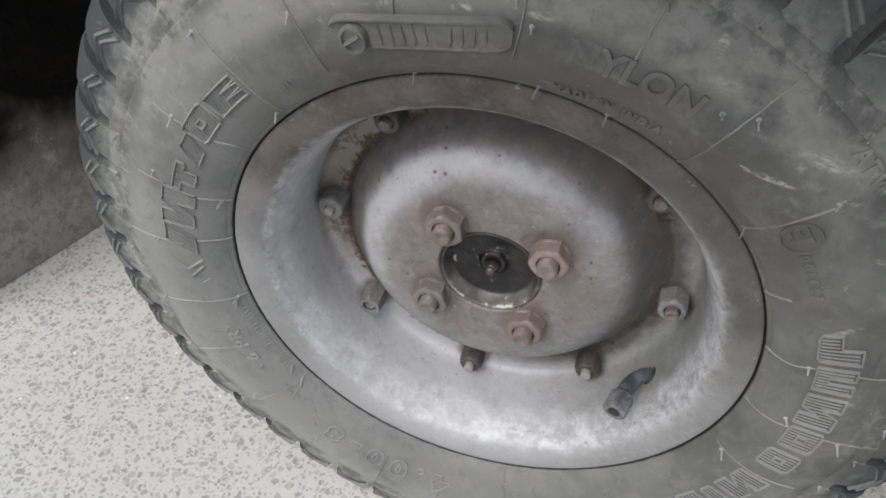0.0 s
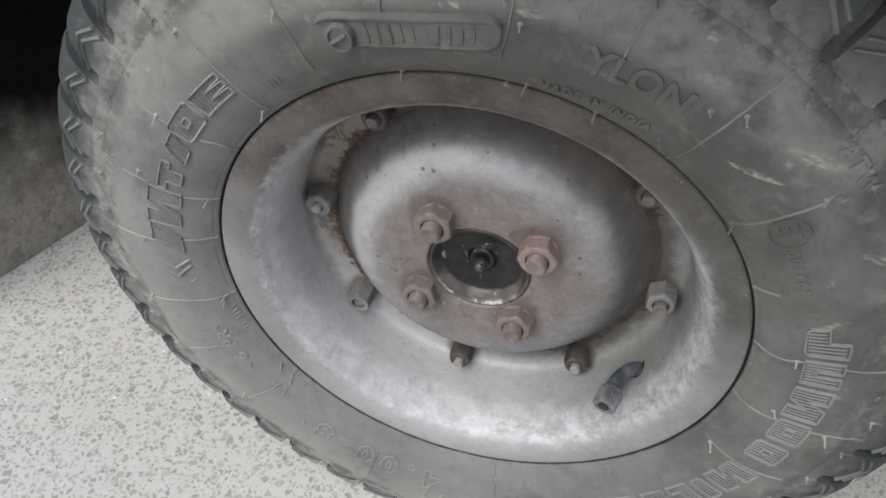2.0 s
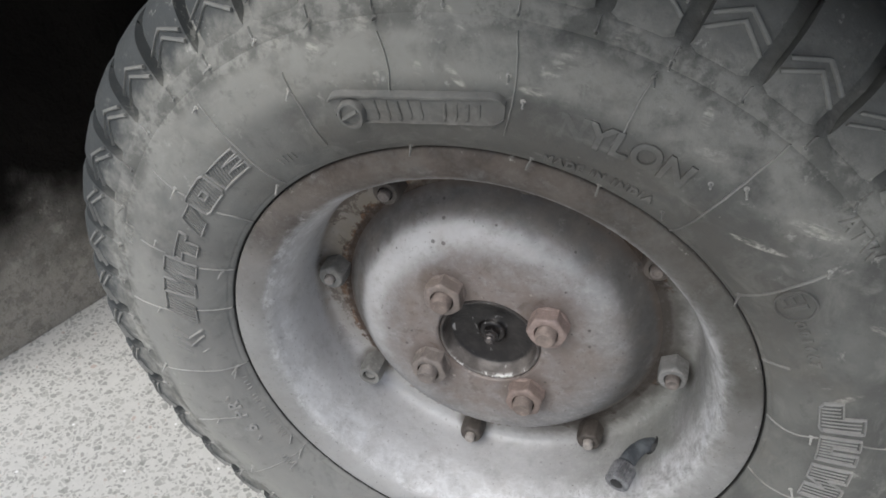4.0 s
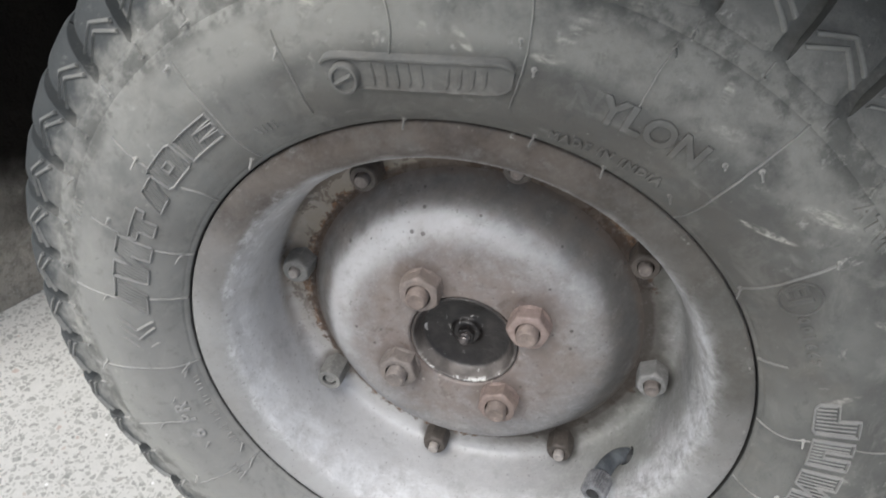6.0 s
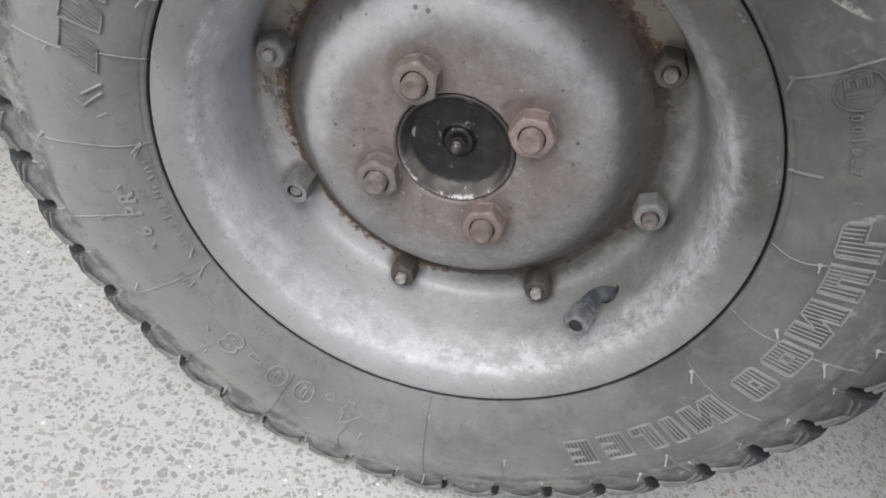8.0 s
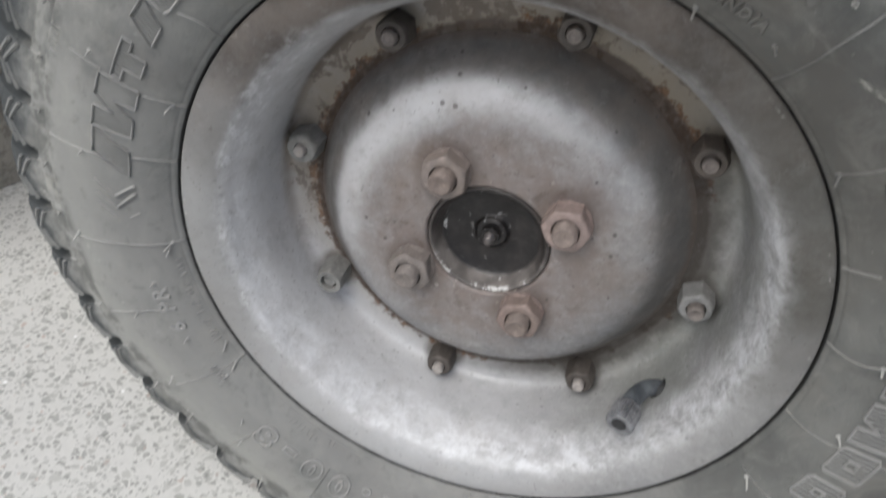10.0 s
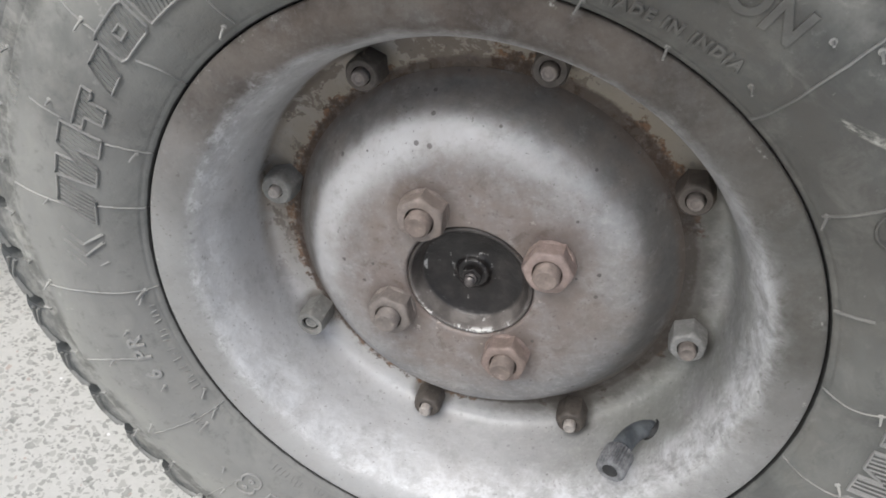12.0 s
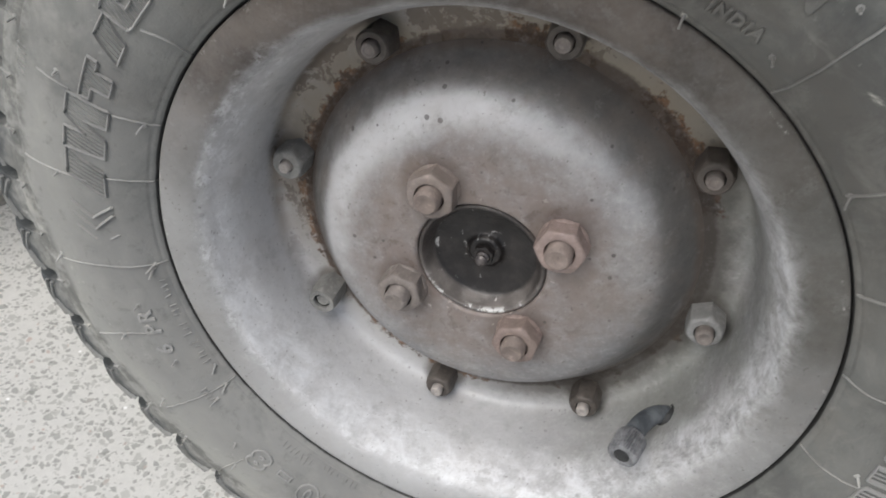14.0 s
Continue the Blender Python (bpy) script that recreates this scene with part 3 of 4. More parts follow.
def spline(pts, n):
    """Points along a smooth curve through pts, n to a span."""
    p = [Vector((*q, 0)) for q in pts]
    p = [p[0] * 2 - p[1]] + p + [p[-1] * 2 - p[-2]]
    out = []
    for i in range(1, len(p) - 2):
        for k in range(n):
            t = k / n
            q = 0.5 * ((2 * p[i]) + (p[i + 1] - p[i - 1]) * t + (2 * p[i - 1] - 5 * p[i] + 4 * p[i + 1] - p[i + 2]) * t * t
                       + (3 * p[i] - p[i - 1] - 3 * p[i + 1] + p[i + 2]) * t ** 3)
            out.append((q.x, q.y))
    return out + [tuple(pts[-1])]


def turned(profile, n=96, about=None, closed=False, shape=None):
    """A body turned about the wheel's axle (or a parallel axis through the point about): profile of (radius, y)."""
    bm = bmesh.new()
    off = Vector((about[0], 0, about[1])) if about else Vector((0, 0, 0))
    rings = []
    for r, y in profile:
        if r < 1e-6:
            rings.append([bm.verts.new(off + Vector((0, y, 0)))])
        else:
            ring = []
            for k in range(n):
                v = polar(r, 360 * k / n, y)
                if shape:
                    v = shape(v)
                ring.append(bm.verts.new(off + v))
            rings.append(ring)
    pairs = list(zip(rings, rings[1:])) + ([(rings[-1], rings[0])] if closed else [])
    for a, b in pairs:
        for k in range(n):
            j = (k + 1) % n
            if len(a) == 1 and len(b) == 1:
                continue
            if len(a) == 1:
                bm.faces.new((a[0], b[k], b[j]))
            elif len(b) == 1:
                bm.faces.new((a[k], a[j], b[0]))
            else:
                bm.faces.new((a[k], a[j], b[j], b[k]))
    return bm


# ---- the ground ----
def ground():
    bm = bmesh.new()
    bmesh.ops.create_grid(bm, x_segments=8, y_segments=8, size=40)
    ob = new("ground", mesh_of("ground", bm, floor_mat, False))
    return tagged(ob, "pale grey terrazzo floor with stone chips", "floor", kind="structure")


ground()

# ---- the wheel ----
AXLE, TURN = 0.191, -21.0
wheel = tagged(new("wheel"), "dusty wheel with worn tyre and silver steel rim on terrazzo", "wheel")
wheel.matrix_basis = pose(0, 0, AXLE, 0, TURN, 0)
DOWN = Vector((math.cos(radians(-90 + TURN)), 0, math.sin(radians(-90 + TURN))))


# the rim and the hub plate sit slightly off the tyre's centre
RIM_OFF, HUB_OFF = Vector((-0.00025, 0, -0.0009)), Vector((-0.00135, 0, -0.0013))


def settle(v):
    """Presses the tyre flat where it meets the floor, with a slight bulge above, and lays its bead against the rim."""
    near = max(0.0, min(1.0, (0.142 - math.hypot(v.x, v.z)) / 0.022))
    v = v + RIM_OFF * (near * near * (3 - 2 * near))
    d = v.dot(DOWN)
    if d < 0.13:
        return v
    k, lim = 0.0025, AXLE - 0.0004
    m = min(d, lim)
    e = m - k * math.log(math.exp(-(d - m) / k) + math.exp(-(lim - m) / k))
    bulge = 1 + 0.10 * max(0.0, min(1.0, (d - 0.13) / 0.05)) * max(0.0, 1 - abs((v - DOWN * d).x ** 2 + (v - DOWN * d).z ** 2) / 0.02)
    out = v + DOWN * (e - d)
    out.y *= bulge
    return out


SIDE = [(0.1168, -0.0270), (0.1171, -0.0300), (0.1173, -0.0328), (0.1178, -0.0347), (0.1190, -0.0364), (0.1215, -0.0386), (0.1250, -0.0411), (0.1300, -0.0434), (0.1380, -0.0452), (0.1500, -0.0457), (0.1600, -0.0445),
        (0.1680, -0.0425), (0.1760, -0.0402), (0.1860, -0.0372), (0.1945, -0.0322), (0.2003, -0.0238), (0.2032, -0.0125), (0.2043, 0.0)]
SIDE_FINE = spline(SIDE, 8)
SIDE_R = np.array([p[0] for p in SIDE_FINE])
SIDE_Y = np.array([p[1] for p in SIDE_FINE])


def side_y(r):
    return float(np.interp(r, SIDE_R, SIDE_Y))


def side_point(r, deg, lift=0.0):
    """A point on the tyre's outer sidewall, lifted off it."""
    y = side_y(r)
    slope = (side_y(r + 0.001) - side_y(r - 0.001)) / 0.002
    n = Vector((slope, -1)).normalized()
    return settle(polar(r + n.x * lift, deg, y + n.y * lift))


def carcass():
    prof = []
    for r, y in SIDE_FINE:
        f = max(0.0, min(1.0, (r - 0.1722) / 0.010))
        f = f * f * (3 - 2 * f)
        slope = (side_y(r + 0.001) - side_y(r - 0.001)) / 0.002
        n = Vector((slope, -1)).normalized() if r < 0.2 else Vector((1, -0.1)).normalized()
        ring = 0.0005 * math.exp(-((r - 0.1672) / 0.0007) ** 2) + 0.00022 * math.exp(-((r - 0.1192) / 0.0005) ** 2)
        prof.append((r - n.x * (0.0065 * f + ring), y - n.y * (0.0065 * f + ring)))
    back = [(r, -y) for r, y in reversed(prof[:-1])]
    inner = [(0.114, 0.025), (0.114, -0.025)]
    return turned(prof + back + inner, 240, closed=True, shape=settle)


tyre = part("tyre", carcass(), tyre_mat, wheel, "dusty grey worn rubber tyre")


def lug(a0, width, back=False):
    """One tread block from the shoulder to the middle of the tread."""
    bm = bmesh.new()
    tops, lows = [], []
    prof = [p for p in SIDE_FINE if p[0] >= 0.1715]
    rows = len(prof)
    steps = 6
    for i, (r, y) in enumerate(prof):
        f = min(1.0, i / (rows * 0.28))
        sink = -0.0007 * max(0.0, 1 - i / 4)
        lean = -2.5 * max(0.0, (i / (rows - 1) - 0.5)) ** 1.3
        slope = (side_y(r + 0.001) - side_y(r - 0.001)) / 0.002
        n = Vector((slope, -1)).normalized() if r < 0.2 else Vector((1, -0.1)).normalized()
        top, low = [], []
        for k in range(steps + 1):
            u = k / steps - 0.5
            w = width * (1.0 + 0.30 * max(0.0, 1 - i / (rows * 0.10)) ** 1.5)
            edge = 0.0010 * max(0.0, abs(u) - 0.36) / 0.14
            deg = a0 + u * w + lean
            for lift, row in ((sink - edge, top), (-0.0078 * f - 0.0010, low)):
                v = polar(r + n.x * lift, deg, (y + n.y * lift) * (-1 if back else 1))
                row.append(bm.verts.new(settle(v)))
        tops.append(top)
        lows.append(low)
    for i in range(rows - 1):
        for k in range(steps):
            bm.faces.new((tops[i][k], tops[i][k + 1], tops[i + 1][k + 1], tops[i + 1][k]))
        for k, side in ((0, -1), (steps, 1)):
            bm.faces.new((tops[i][k], tops[i + 1][k], lows[i + 1][k], lows[i][k]))
    for i in (0, rows - 1):
        for k in range(steps):
            bm.faces.new((tops[i][k], tops[i][k + 1], lows[i][k + 1], lows[i][k]))
    return bm


LUGS = 45
GROOVES = np.interp(np.arange(LUGS + 1), (0, 1, 17, 25, 37, 45), (39.4, 47.4, 172.5, 235.3, 334.0, 399.4))
GAP = 1.9
for k in range(LUGS):
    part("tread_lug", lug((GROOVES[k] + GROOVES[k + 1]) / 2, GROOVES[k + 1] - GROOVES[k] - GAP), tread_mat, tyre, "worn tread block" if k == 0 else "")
rest = bmesh.new()
for k in range(LUGS):
    piece = lug(GROOVES[k], GROOVES[k + 1] - GROOVES[k] - GAP, True)
    me_tmp = bpy.data.meshes.new("tmp")
    piece.to_mesh(me_tmp)
    piece.free()
    rest.from_mesh(me_tmp)
    bpy.data.meshes.remove(me_tmp)
tagged(part("tread_blocks", rest, tread_mat, tyre), kind="stuff")


def ribbon(bm, pts, width, height, closed=False):
    """A raised half-round rib along points (radius, degrees) of the sidewall."""
    flat = [Vector((r * radians(a), r)) for r, a in pts]
    rows = []
    n = len(pts)
    for i, (r, a) in enumerate(pts):
        p, q = flat[(i - 1) % n if closed else max(i - 1, 0)], flat[(i + 1) % n if closed else min(i + 1, n - 1)]
        d = q - p
        d = d.normalized() if d.length > 1e-9 else Vector((0, 1))
        side = Vector((-d.y, d.x)) * width / 2
        row = []
        for k, lift in ((-1.0, -0.0003), (-0.55, height * 0.85), (0.0, height), (0.55, height * 0.85), (1.0, -0.0003)):
            rr = r + side.y * k
            row.append(bm.verts.new(side_point(rr, a + math.degrees(side.x * k / r), lift)))
        rows.append(row)
    for a, b in list(zip(rows, rows[1:])) + ([(rows[-1], rows[0])] if closed else []):
        for k in range(4):
            bm.faces.new((a[k], a[k + 1], b[k + 1], b[k]))
    if not closed:
        for row in (rows[0], rows[-1]):
            bm.faces.new(row)


def smooth_line(pts, n=6):
    out = []
    for (r0, a0), (r1, a1) in zip(pts, pts[1:]):
        out += [(r0 + (r1 - r0) * k / n, a0 + (a1 - a0) * k / n) for k in range(n)]
    return out + [pts[-1]]


# bent ribs on each tread block, and the rib that runs into each groove
for k in range(LUGS):
    g0, g1 = GROOVES[k] + 1.1, GROOVES[k + 1] - 1.1
    for name, lo, top in (("tread_rib", 0.1804, 0.1862), ("tread_rib", 0.1845, 0.1894)):
        bm = bmesh.new()
        ribbon(bm, smooth_line([(lo, g0), (top, (g0 + g1) / 2), (lo, g1)], 5), 0.0017, 0.0010)
        part(name, bm, lug_rib_mat, tyre)
    bm = bmesh.new()
    g = GROOVES[k]
    ribbon(bm, smooth_line([(0.1690, g - 0.05), (0.1732, g)], 3), 0.0012, 0.0008)
    part("groove_rib", bm, rib_mat, tyre)

# thin flash lines left by the mould: angle, pieces of radius
FLASH = ((8.8, (0.1185, 0.1275)), (24.8, (0.1208, 0.1505)), (40.7, (0.1190, 0.1672)), (55.9, (0.1445, 0.1650)), (70.6, (0.1295, 0.1640)), (86.3, (0.1430, 0.1620)),
         (100.2, (0.1275, 0.1560)), (114.6, (0.1205, 0.1615)), (129.6, (0.1180, 0.1310)), (130.0, (0.1440, 0.1600)), (145.6, (0.1182, 0.1302)), (144.8, (0.1450, 0.1570)), (157.6, (0.1175, 0.1310)), (159.2, (0.1380, 0.1640)),
         (175.2, (0.1180, 0.1625)), (189.1, (0.1345, 0.1630)), (204.6, (0.1184, 0.1560)), (219.4, (0.1440, 0.1720)), (235.0, (0.1320, 0.1735)), (249.2, (0.1440, 0.1665)), (264.6, (0.1190, 0.1780)), (279.0, (0.1500, 0.1700)),
         (294.0, (0.1510, 0.1716)), (308.0, (0.1530, 0.1770)), (323.8, (0.1222, 0.1600)), (338.3, (0.1184, 0.1354)), (338.0, (0.1490, 0.1700)), (354.3, (0.1186, 0.1350)), (353.8, (0.1500, 0.1660)))
for a, (r0, r1) in FLASH:
    bm = bmesh.new()
    bend = random.uniform(-0.9, 0.3)
    ribbon(bm, [(r0 + (r1 - r0) * k / 12, a + bend * math.sin(math.pi * k / 12) + random.uniform(-0.06, 0.06)) for k in range(13)], 0.0010, 0.0007)
    part("mould_line", bm, line_mat, tyre)


def spike(r, a, length, lean):
    """A whisker of rubber left in a vent of the mould, on a low round pip."""
    bm = bmesh.new()
    base = side_point(r, a, 0.0)
    way = Vector((0, -1, 0)) + Vector((random.uniform(-0.25, 0.25), 0, random.uniform(-0.25, 0.25))) + DOWN * lean
    way.normalize()
    u = way.orthogonal().normalized()
    w = way.cross(u)
    rows = []
    for f, rad in ((-0.1, 0.0011), (0.05, 0.0009), (0.09, 0.00045), (0.5, 0.00042), (1.0, 0.00034)):
        c = base + way * (f * length) + DOWN * (0.12 * length * max(0, f) ** 2)
        rows.append([bm.verts.new(c + (u * math.cos(t) + w * math.sin(t)) * rad) for t in (math.tau * k / 8 for k in range(8))])
    for p, q in zip(rows, rows[1:]):
        for k in range(8):
            bm.faces.new((p[k], p[(k + 1) % 8], q[(k + 1) % 8], q[k]))
    bm.faces.new(rows[-1])
    return bm


SPIKES = ((0.1186, 87.2), (0.1202, 66.2), (0.1212, 116.4), (0.1218, 146.0), (0.1217, 175.3), (0.1216, 204.8), (0.1217, 24.7), (0.1252, 44.7), (0.1192, 54.6), (0.1497, 40.1), (0.1494, 159.4), (0.1475, 189.2),
          (0.1630, 55.9), (0.1507, 70.8), (0.1500, 100.5), (0.1610, 115.5), (0.1490, 130.0), (0.1500, 143.4), (0.1600, 174.6), (0.1330, 183.2), (0.1317, 196.0), (0.1205, 200.2), (0.1225, 176.0), (0.1520, 219.5), (0.1390, 216.0),
          (0.1280, 206.5), (0.1480, 252.0), (0.1260, 264.8), (0.1480, 279.6), (0.1700, 264.5), (0.1580, 307.5), (0.1250, 323.0), (0.1560, 337.5), (0.1330, 353.9), (0.1515, 25.0), (0.1440, 43.5), (0.1430, 68.6), (0.1330, 340.0), (0.1540, 203.0), (0.1660, 86.3))
for r, a in SPIKES:
    long = r < 0.1222
    part("mould_whisker", spike(r, a, random.uniform(0.0038, 0.0052) if long else random.uniform(0.0022, 0.0048), random.uniform(0.35, 0.6) if long else random.uniform(0.0, 0.35)), spike_mat, tyre)
for k in range(LUGS):
    part("mould_whisker", spike(0.1688, GROOVES[k] - 0.1, random.choice((0.0010, 0.0014, 0.0020, 0.0036)), 0.2), spike_mat, tyre)


# raised marks
def inside(poly, u, v):
    hit = False
    for (x0, y0), (x1, y1) in zip(poly, poly[1:] + poly[:1]):
        if (y0 > v) != (y1 > v) and u < x0 + (v - y0) * (x1 - x0) / (y1 - y0):
            hit = not hit
    return hit


def hatched(bm, fill, bed, a0, a1, r0, r1, poly, hole=None, step=0.98, tilt=0.0):
    """An outlined raised block between two angles and radii; its fine ribs go into fill."""
    def place(u, v):
        return r0 + (r1 - r0) * v, a0 + (a1 - a0) * u
    for ring in (poly, hole):
        if ring:
            pts = []
            for (x0, y0), (x1, y1) in zip(ring, ring[1:] + ring[:1]):
                pts += [place(x0 + (x1 - x0) * k / 5, y0 + (y1 - y0) * k / 5) for k in range(5)]
            ribbon(bm, pts, 0.0010, 0.0011, True)
    count = max(2, round(abs(a1 - a0) * 1.4 / step))
    for i in range(-count, 2 * count):
        u = (i + 0.5) / count
        run = []
        for k in range(25):
            v = k / 24
            uu = u + tilt * (v - 0.5)
            ok = 0 <= uu <= 1 and inside(poly, uu, v) and not (hole and inside(hole, uu, v))
            if ok:
                run.append(place(uu, v))
            if (not ok or k == 24) and run:
                if len(run) > 3:
                    ribbon(fill, run[1:-1], 0.0007, 0.0006)
                    # strips under the ribs that carry the painted shade of the gaps
                    half = abs(a1 - a0) / count * 0.52
                    edge = [[bed.verts.new(side_point(r, a + k * half, 0.00012)) for k in (-1, 1)] for r, a in run]
                    for p, q in zip(edge, edge[1:]):
                        bed.faces.new((p[0], p[1], q[1], q[0]))
                run = []


BLOCK = [(0.0, 0.08), (0.12, 0.0), (0.88, 0.0), (1.0, 0.08), (1.0, 0.92), (0.88, 1.0), (0.12, 1.0), (0.0, 0.92)]
SLOT = [(0.38, 0.36), (0.62, 0.36), (0.62, 0.64), (0.38, 0.64)]
NOTCH = [(0.0, 0.0), (1.0, 0.0), (1.0, 1.0), (0.62, 1.0), (0.62, 0.34), (0.40, 0.34), (0.40, 1.0), (0.0, 1.0)]
TOP = [(0.0, 0.62), (0.30, 0.62), (0.30, 0.0), (0.75, 0.0), (0.75, 0.62), (1.0, 0.62), (1.0, 1.0), (0.0, 1.0)]
ZIG = [(0.0, 0.0), (0.40, 0.0), (0.62, 0.5), (0.62, 0.0), (1.0, 0.0), (1.0, 1.0), (0.60, 1.0), (0.38, 0.5), (0.38, 1.0), (0.0, 1.0)]
COMB = [(0.0, 0.0), (1.0, 0.0), (1.0, 0.28), (0.45, 0.34), (1.0, 0.40), (1.0, 0.62), (0.45, 0.68), (1.0, 0.74), (1.0, 1.0), (0.0, 1.0)]
LEAN = [(0.0, 0.0), (0.62, 0.0), (1.0, 1.0), (0.38, 1.0)]
HOOK = [(0.0, 0.10), (0.14, 0.0), (0.88, 0.0), (1.0, 0.08), (1.0, 1.0), (0.50, 1.0), (0.50, 0.52), (0.0, 0.52)]
FOOT = [(0.0, 0.0), (1.0, 0.0), (1.0, 0.30), (0.55, 0.30), (0.55, 1.0), (0.0, 1.0)]
BARS = ((2.1, -3.8, 0.1350, 0.1495, HOOK, None, 0.0), (-5.2, -10.5, 0.1358, 0.1492, NOTCH, None, 0.0), (-12.0, -19.7, 0.1354, 0.1492, ZIG, None, 0.0), (-21.0, -26.6, 0.1360, 0.1494, BLOCK, SLOT, 0.0),
        (-28.4, -33.4, 0.1356, 0.1498, BLOCK, SLOT, 0.0), (-37.6, -45.0, 0.1358, 0.1503, ZIG, None, 0.0), (-46.4, -49.1, 0.1365, 0.1512, BLOCK, None, 0.0), (-50.5, -55.0, 0.1362, 0.1508, FOOT, None, 0.0),
        (-56.4, -61.3, 0.1363, 0.1506, COMB, None, 0.0), (-63.0, -67.8, 0.1364, 0.1514, COMB, None, 0.0),
        (161.2, 154.0, 0.1316, 0.1448, LEAN, None, 0.25), (154.0, 145.2, 0.1312, 0.1452, ZIG, None, 0.2), (144.6, 138.2, 0.1320, 0.1412, TOP, None, 0.25), (136.8, 130.8, 0.1324, 0.1416, LEAN, None, 0.25),
        (130.9, 123.9, 0.1330, 0.1437, BLOCK, SLOT, 0.2), (123.0, 115.3, 0.1334, 0.1426, COMB, None, 0.2))
fill, bed, pale_bed = bmesh.new(), bmesh.new(), bmesh.new()
for a0, a1, r0, r1, poly, hole, tilt in BARS:
    bm = bmesh.new()
    hatched(bm, fill, pale_bed if tilt else bed, a0, a1, r0, r1, poly, hole, tilt=tilt)
    part("raised_block", bm, rib_mat, tyre)
tagged(part("fine_ribs", fill, rib_mat, tyre), kind="stuff")
tagged(part("rib_gap_shade", bed, recess_mat, tyre), kind="stuff")
tagged(part("pale_rib_gap_shade", pale_bed, pale_gap_mat, tyre), kind="stuff")
for ends, high in ((((0.1448, 163.4), (0.1375, 165.7), (0.1304, 163.1)), 0.0014), (((0.1448, 165.6), (0.1374, 167.8), (0.1303, 164.7)), 0.0013), (((0.1450, 167.8), (0.1388, 169.8)), 0.0008), (((0.1330, 169.6), (0.1298, 168.6)), 0.0005)):
    bm = bmesh.new()
    ribbon(bm, smooth_line(ends, 5), 0.0012, high)
    part("raised_chevron", bm, line_mat, tyre)


def lettering(text, a0, r, size, bold=0.0, outline=False, height=0.0008, spacing=1.0, rise=0.0, worn=0.0):
    """Raised moulded characters that run clockwise round the sidewall from the angle a0, with their heads outwards."""
    cu = bpy.data.curves.new("lettering", "FONT")
    cu.body, cu.size, cu.space_character, cu.resolution_u = text, size, spacing, 3
    if outline:
        cu.fill_mode, cu.bevel_depth, cu.bevel_resolution, cu.offset = "NONE", 0.00055, 1, bold
    else:
        cu.extrude, cu.offset, cu.bevel_depth, cu.bevel_resolution = height, bold, 0.00025, 1
    tmp = new("lettering", cu)
    me = bpy.data.meshes.new_from_object(tmp.evaluated_get(bpy.context.evaluated_depsgraph_get()))
    bm = bmesh.new()
    bm.from_mesh(me)
    bpy.data.objects.remove(tmp)
    bpy.data.curves.remove(cu)
    bpy.data.meshes.remove(me)
    for v in bm.verts:
        x, y, z = v.co
        if x < worn:
            z *= 0.12
        y += rise * x
        v.co = side_point(r + y, a0 - math.degrees(x / r), max(z, -0.0004) + (0.0002 if outline else 0.0))
    return bm


WORDS = (("4.00-8", -109.3, 0.1318, 0.0165, 0.0009, True, 1.72, 0.0, 0.0, rib_mat), ("NYLON", 63.8, 0.1348, 0.0120, 0.0002, False, 1.03, 0.055, 0.0098, worn_letter_mat),
         ("MADE IN INDIA", 64.4, 0.1226, 0.0042, 0.0, False, 1.30, 0.085, 0.0, worn_letter_mat), ("6 PR", -166.0, 0.1292, 0.0092, 0.0, False, 1.3, 0.0, 0.0, rib_mat),
         ("001667", 18.4, 0.1340, 0.0046, 0.0, False, 1.6, 0.0, 0.0, worn_letter_mat), ("E1", 24.0, 0.1337, 0.0095, 0.0, True, 0.95, 0.0, 0.0, worn_letter_mat), ("ATW", 30.4, 0.1618, 0.0072, 0.0, False, 1.25, 0.0, 0.0, worn_letter_mat))
for text, a0, r, size, bold, outline, spacing, rise, worn, mat in WORDS:
    part("lettering", lettering(text, a0, r, size, bold, outline, 0.0006, spacing, rise, worn), mat, tyre)
bm = bmesh.new()
ribbon(bm, [(0.1371 + 0.0064 * math.sin(math.tau * k / 40), 21.5 + math.degrees(0.0064 / 0.1375) * math.cos(math.tau * k / 40)) for k in range(40)], 0.0010, 0.0009, True)
part("raised_ring", bm, worn_letter_mat, tyre)


def small_bars(a0, a1, r, high, step, gap, lift, material):
    """A row of tiny raised strokes."""
    a, i = a0, 0
    while a > a1:
        if i not in gap:
            bm = bmesh.new()
            ribbon(bm, [(r, a), (r + high * random.uniform(0.45, 1.0), a - random.uniform(-0.35, 0.35))], 0.0007, lift)
            part("raised_stroke", bm, material, tyre)
        a -= step
        i += 1


for row in ((198.4, 178.2, 0.1208, 0.0026, 1.15, (5, 9, 13)), (206.0, 202.8, 0.1285, 0.0040, 0.9, ()), (229.0, 221.5, 0.1218, 0.0034, 1.1, ()), (239.5, 231.0, 0.1205, 0.0030, 1.1, (3,)),
            (147.0, 142.8, 0.1620, 0.0040, 0.9, ()), (212.5, 209.0, 0.1640, 0.0030, 1.2, ()), (110.0, 106.5, 0.1270, 0.0030, 1.0, ())):
    small_bars(*row, 0.0004 if 220 < row[0] else 0.0007, tyre_mat if 220 < row[0] else line_mat)


# raised tab, straight along its length, with a thick upper lip, a slotted pip and worn strokes
def on_tab(v, a):
    """Radius at the height v (-1 to 1) of the tab."""
    return (0.1366 + 0.0058 * v) / math.cos(radians(a - 81.5))


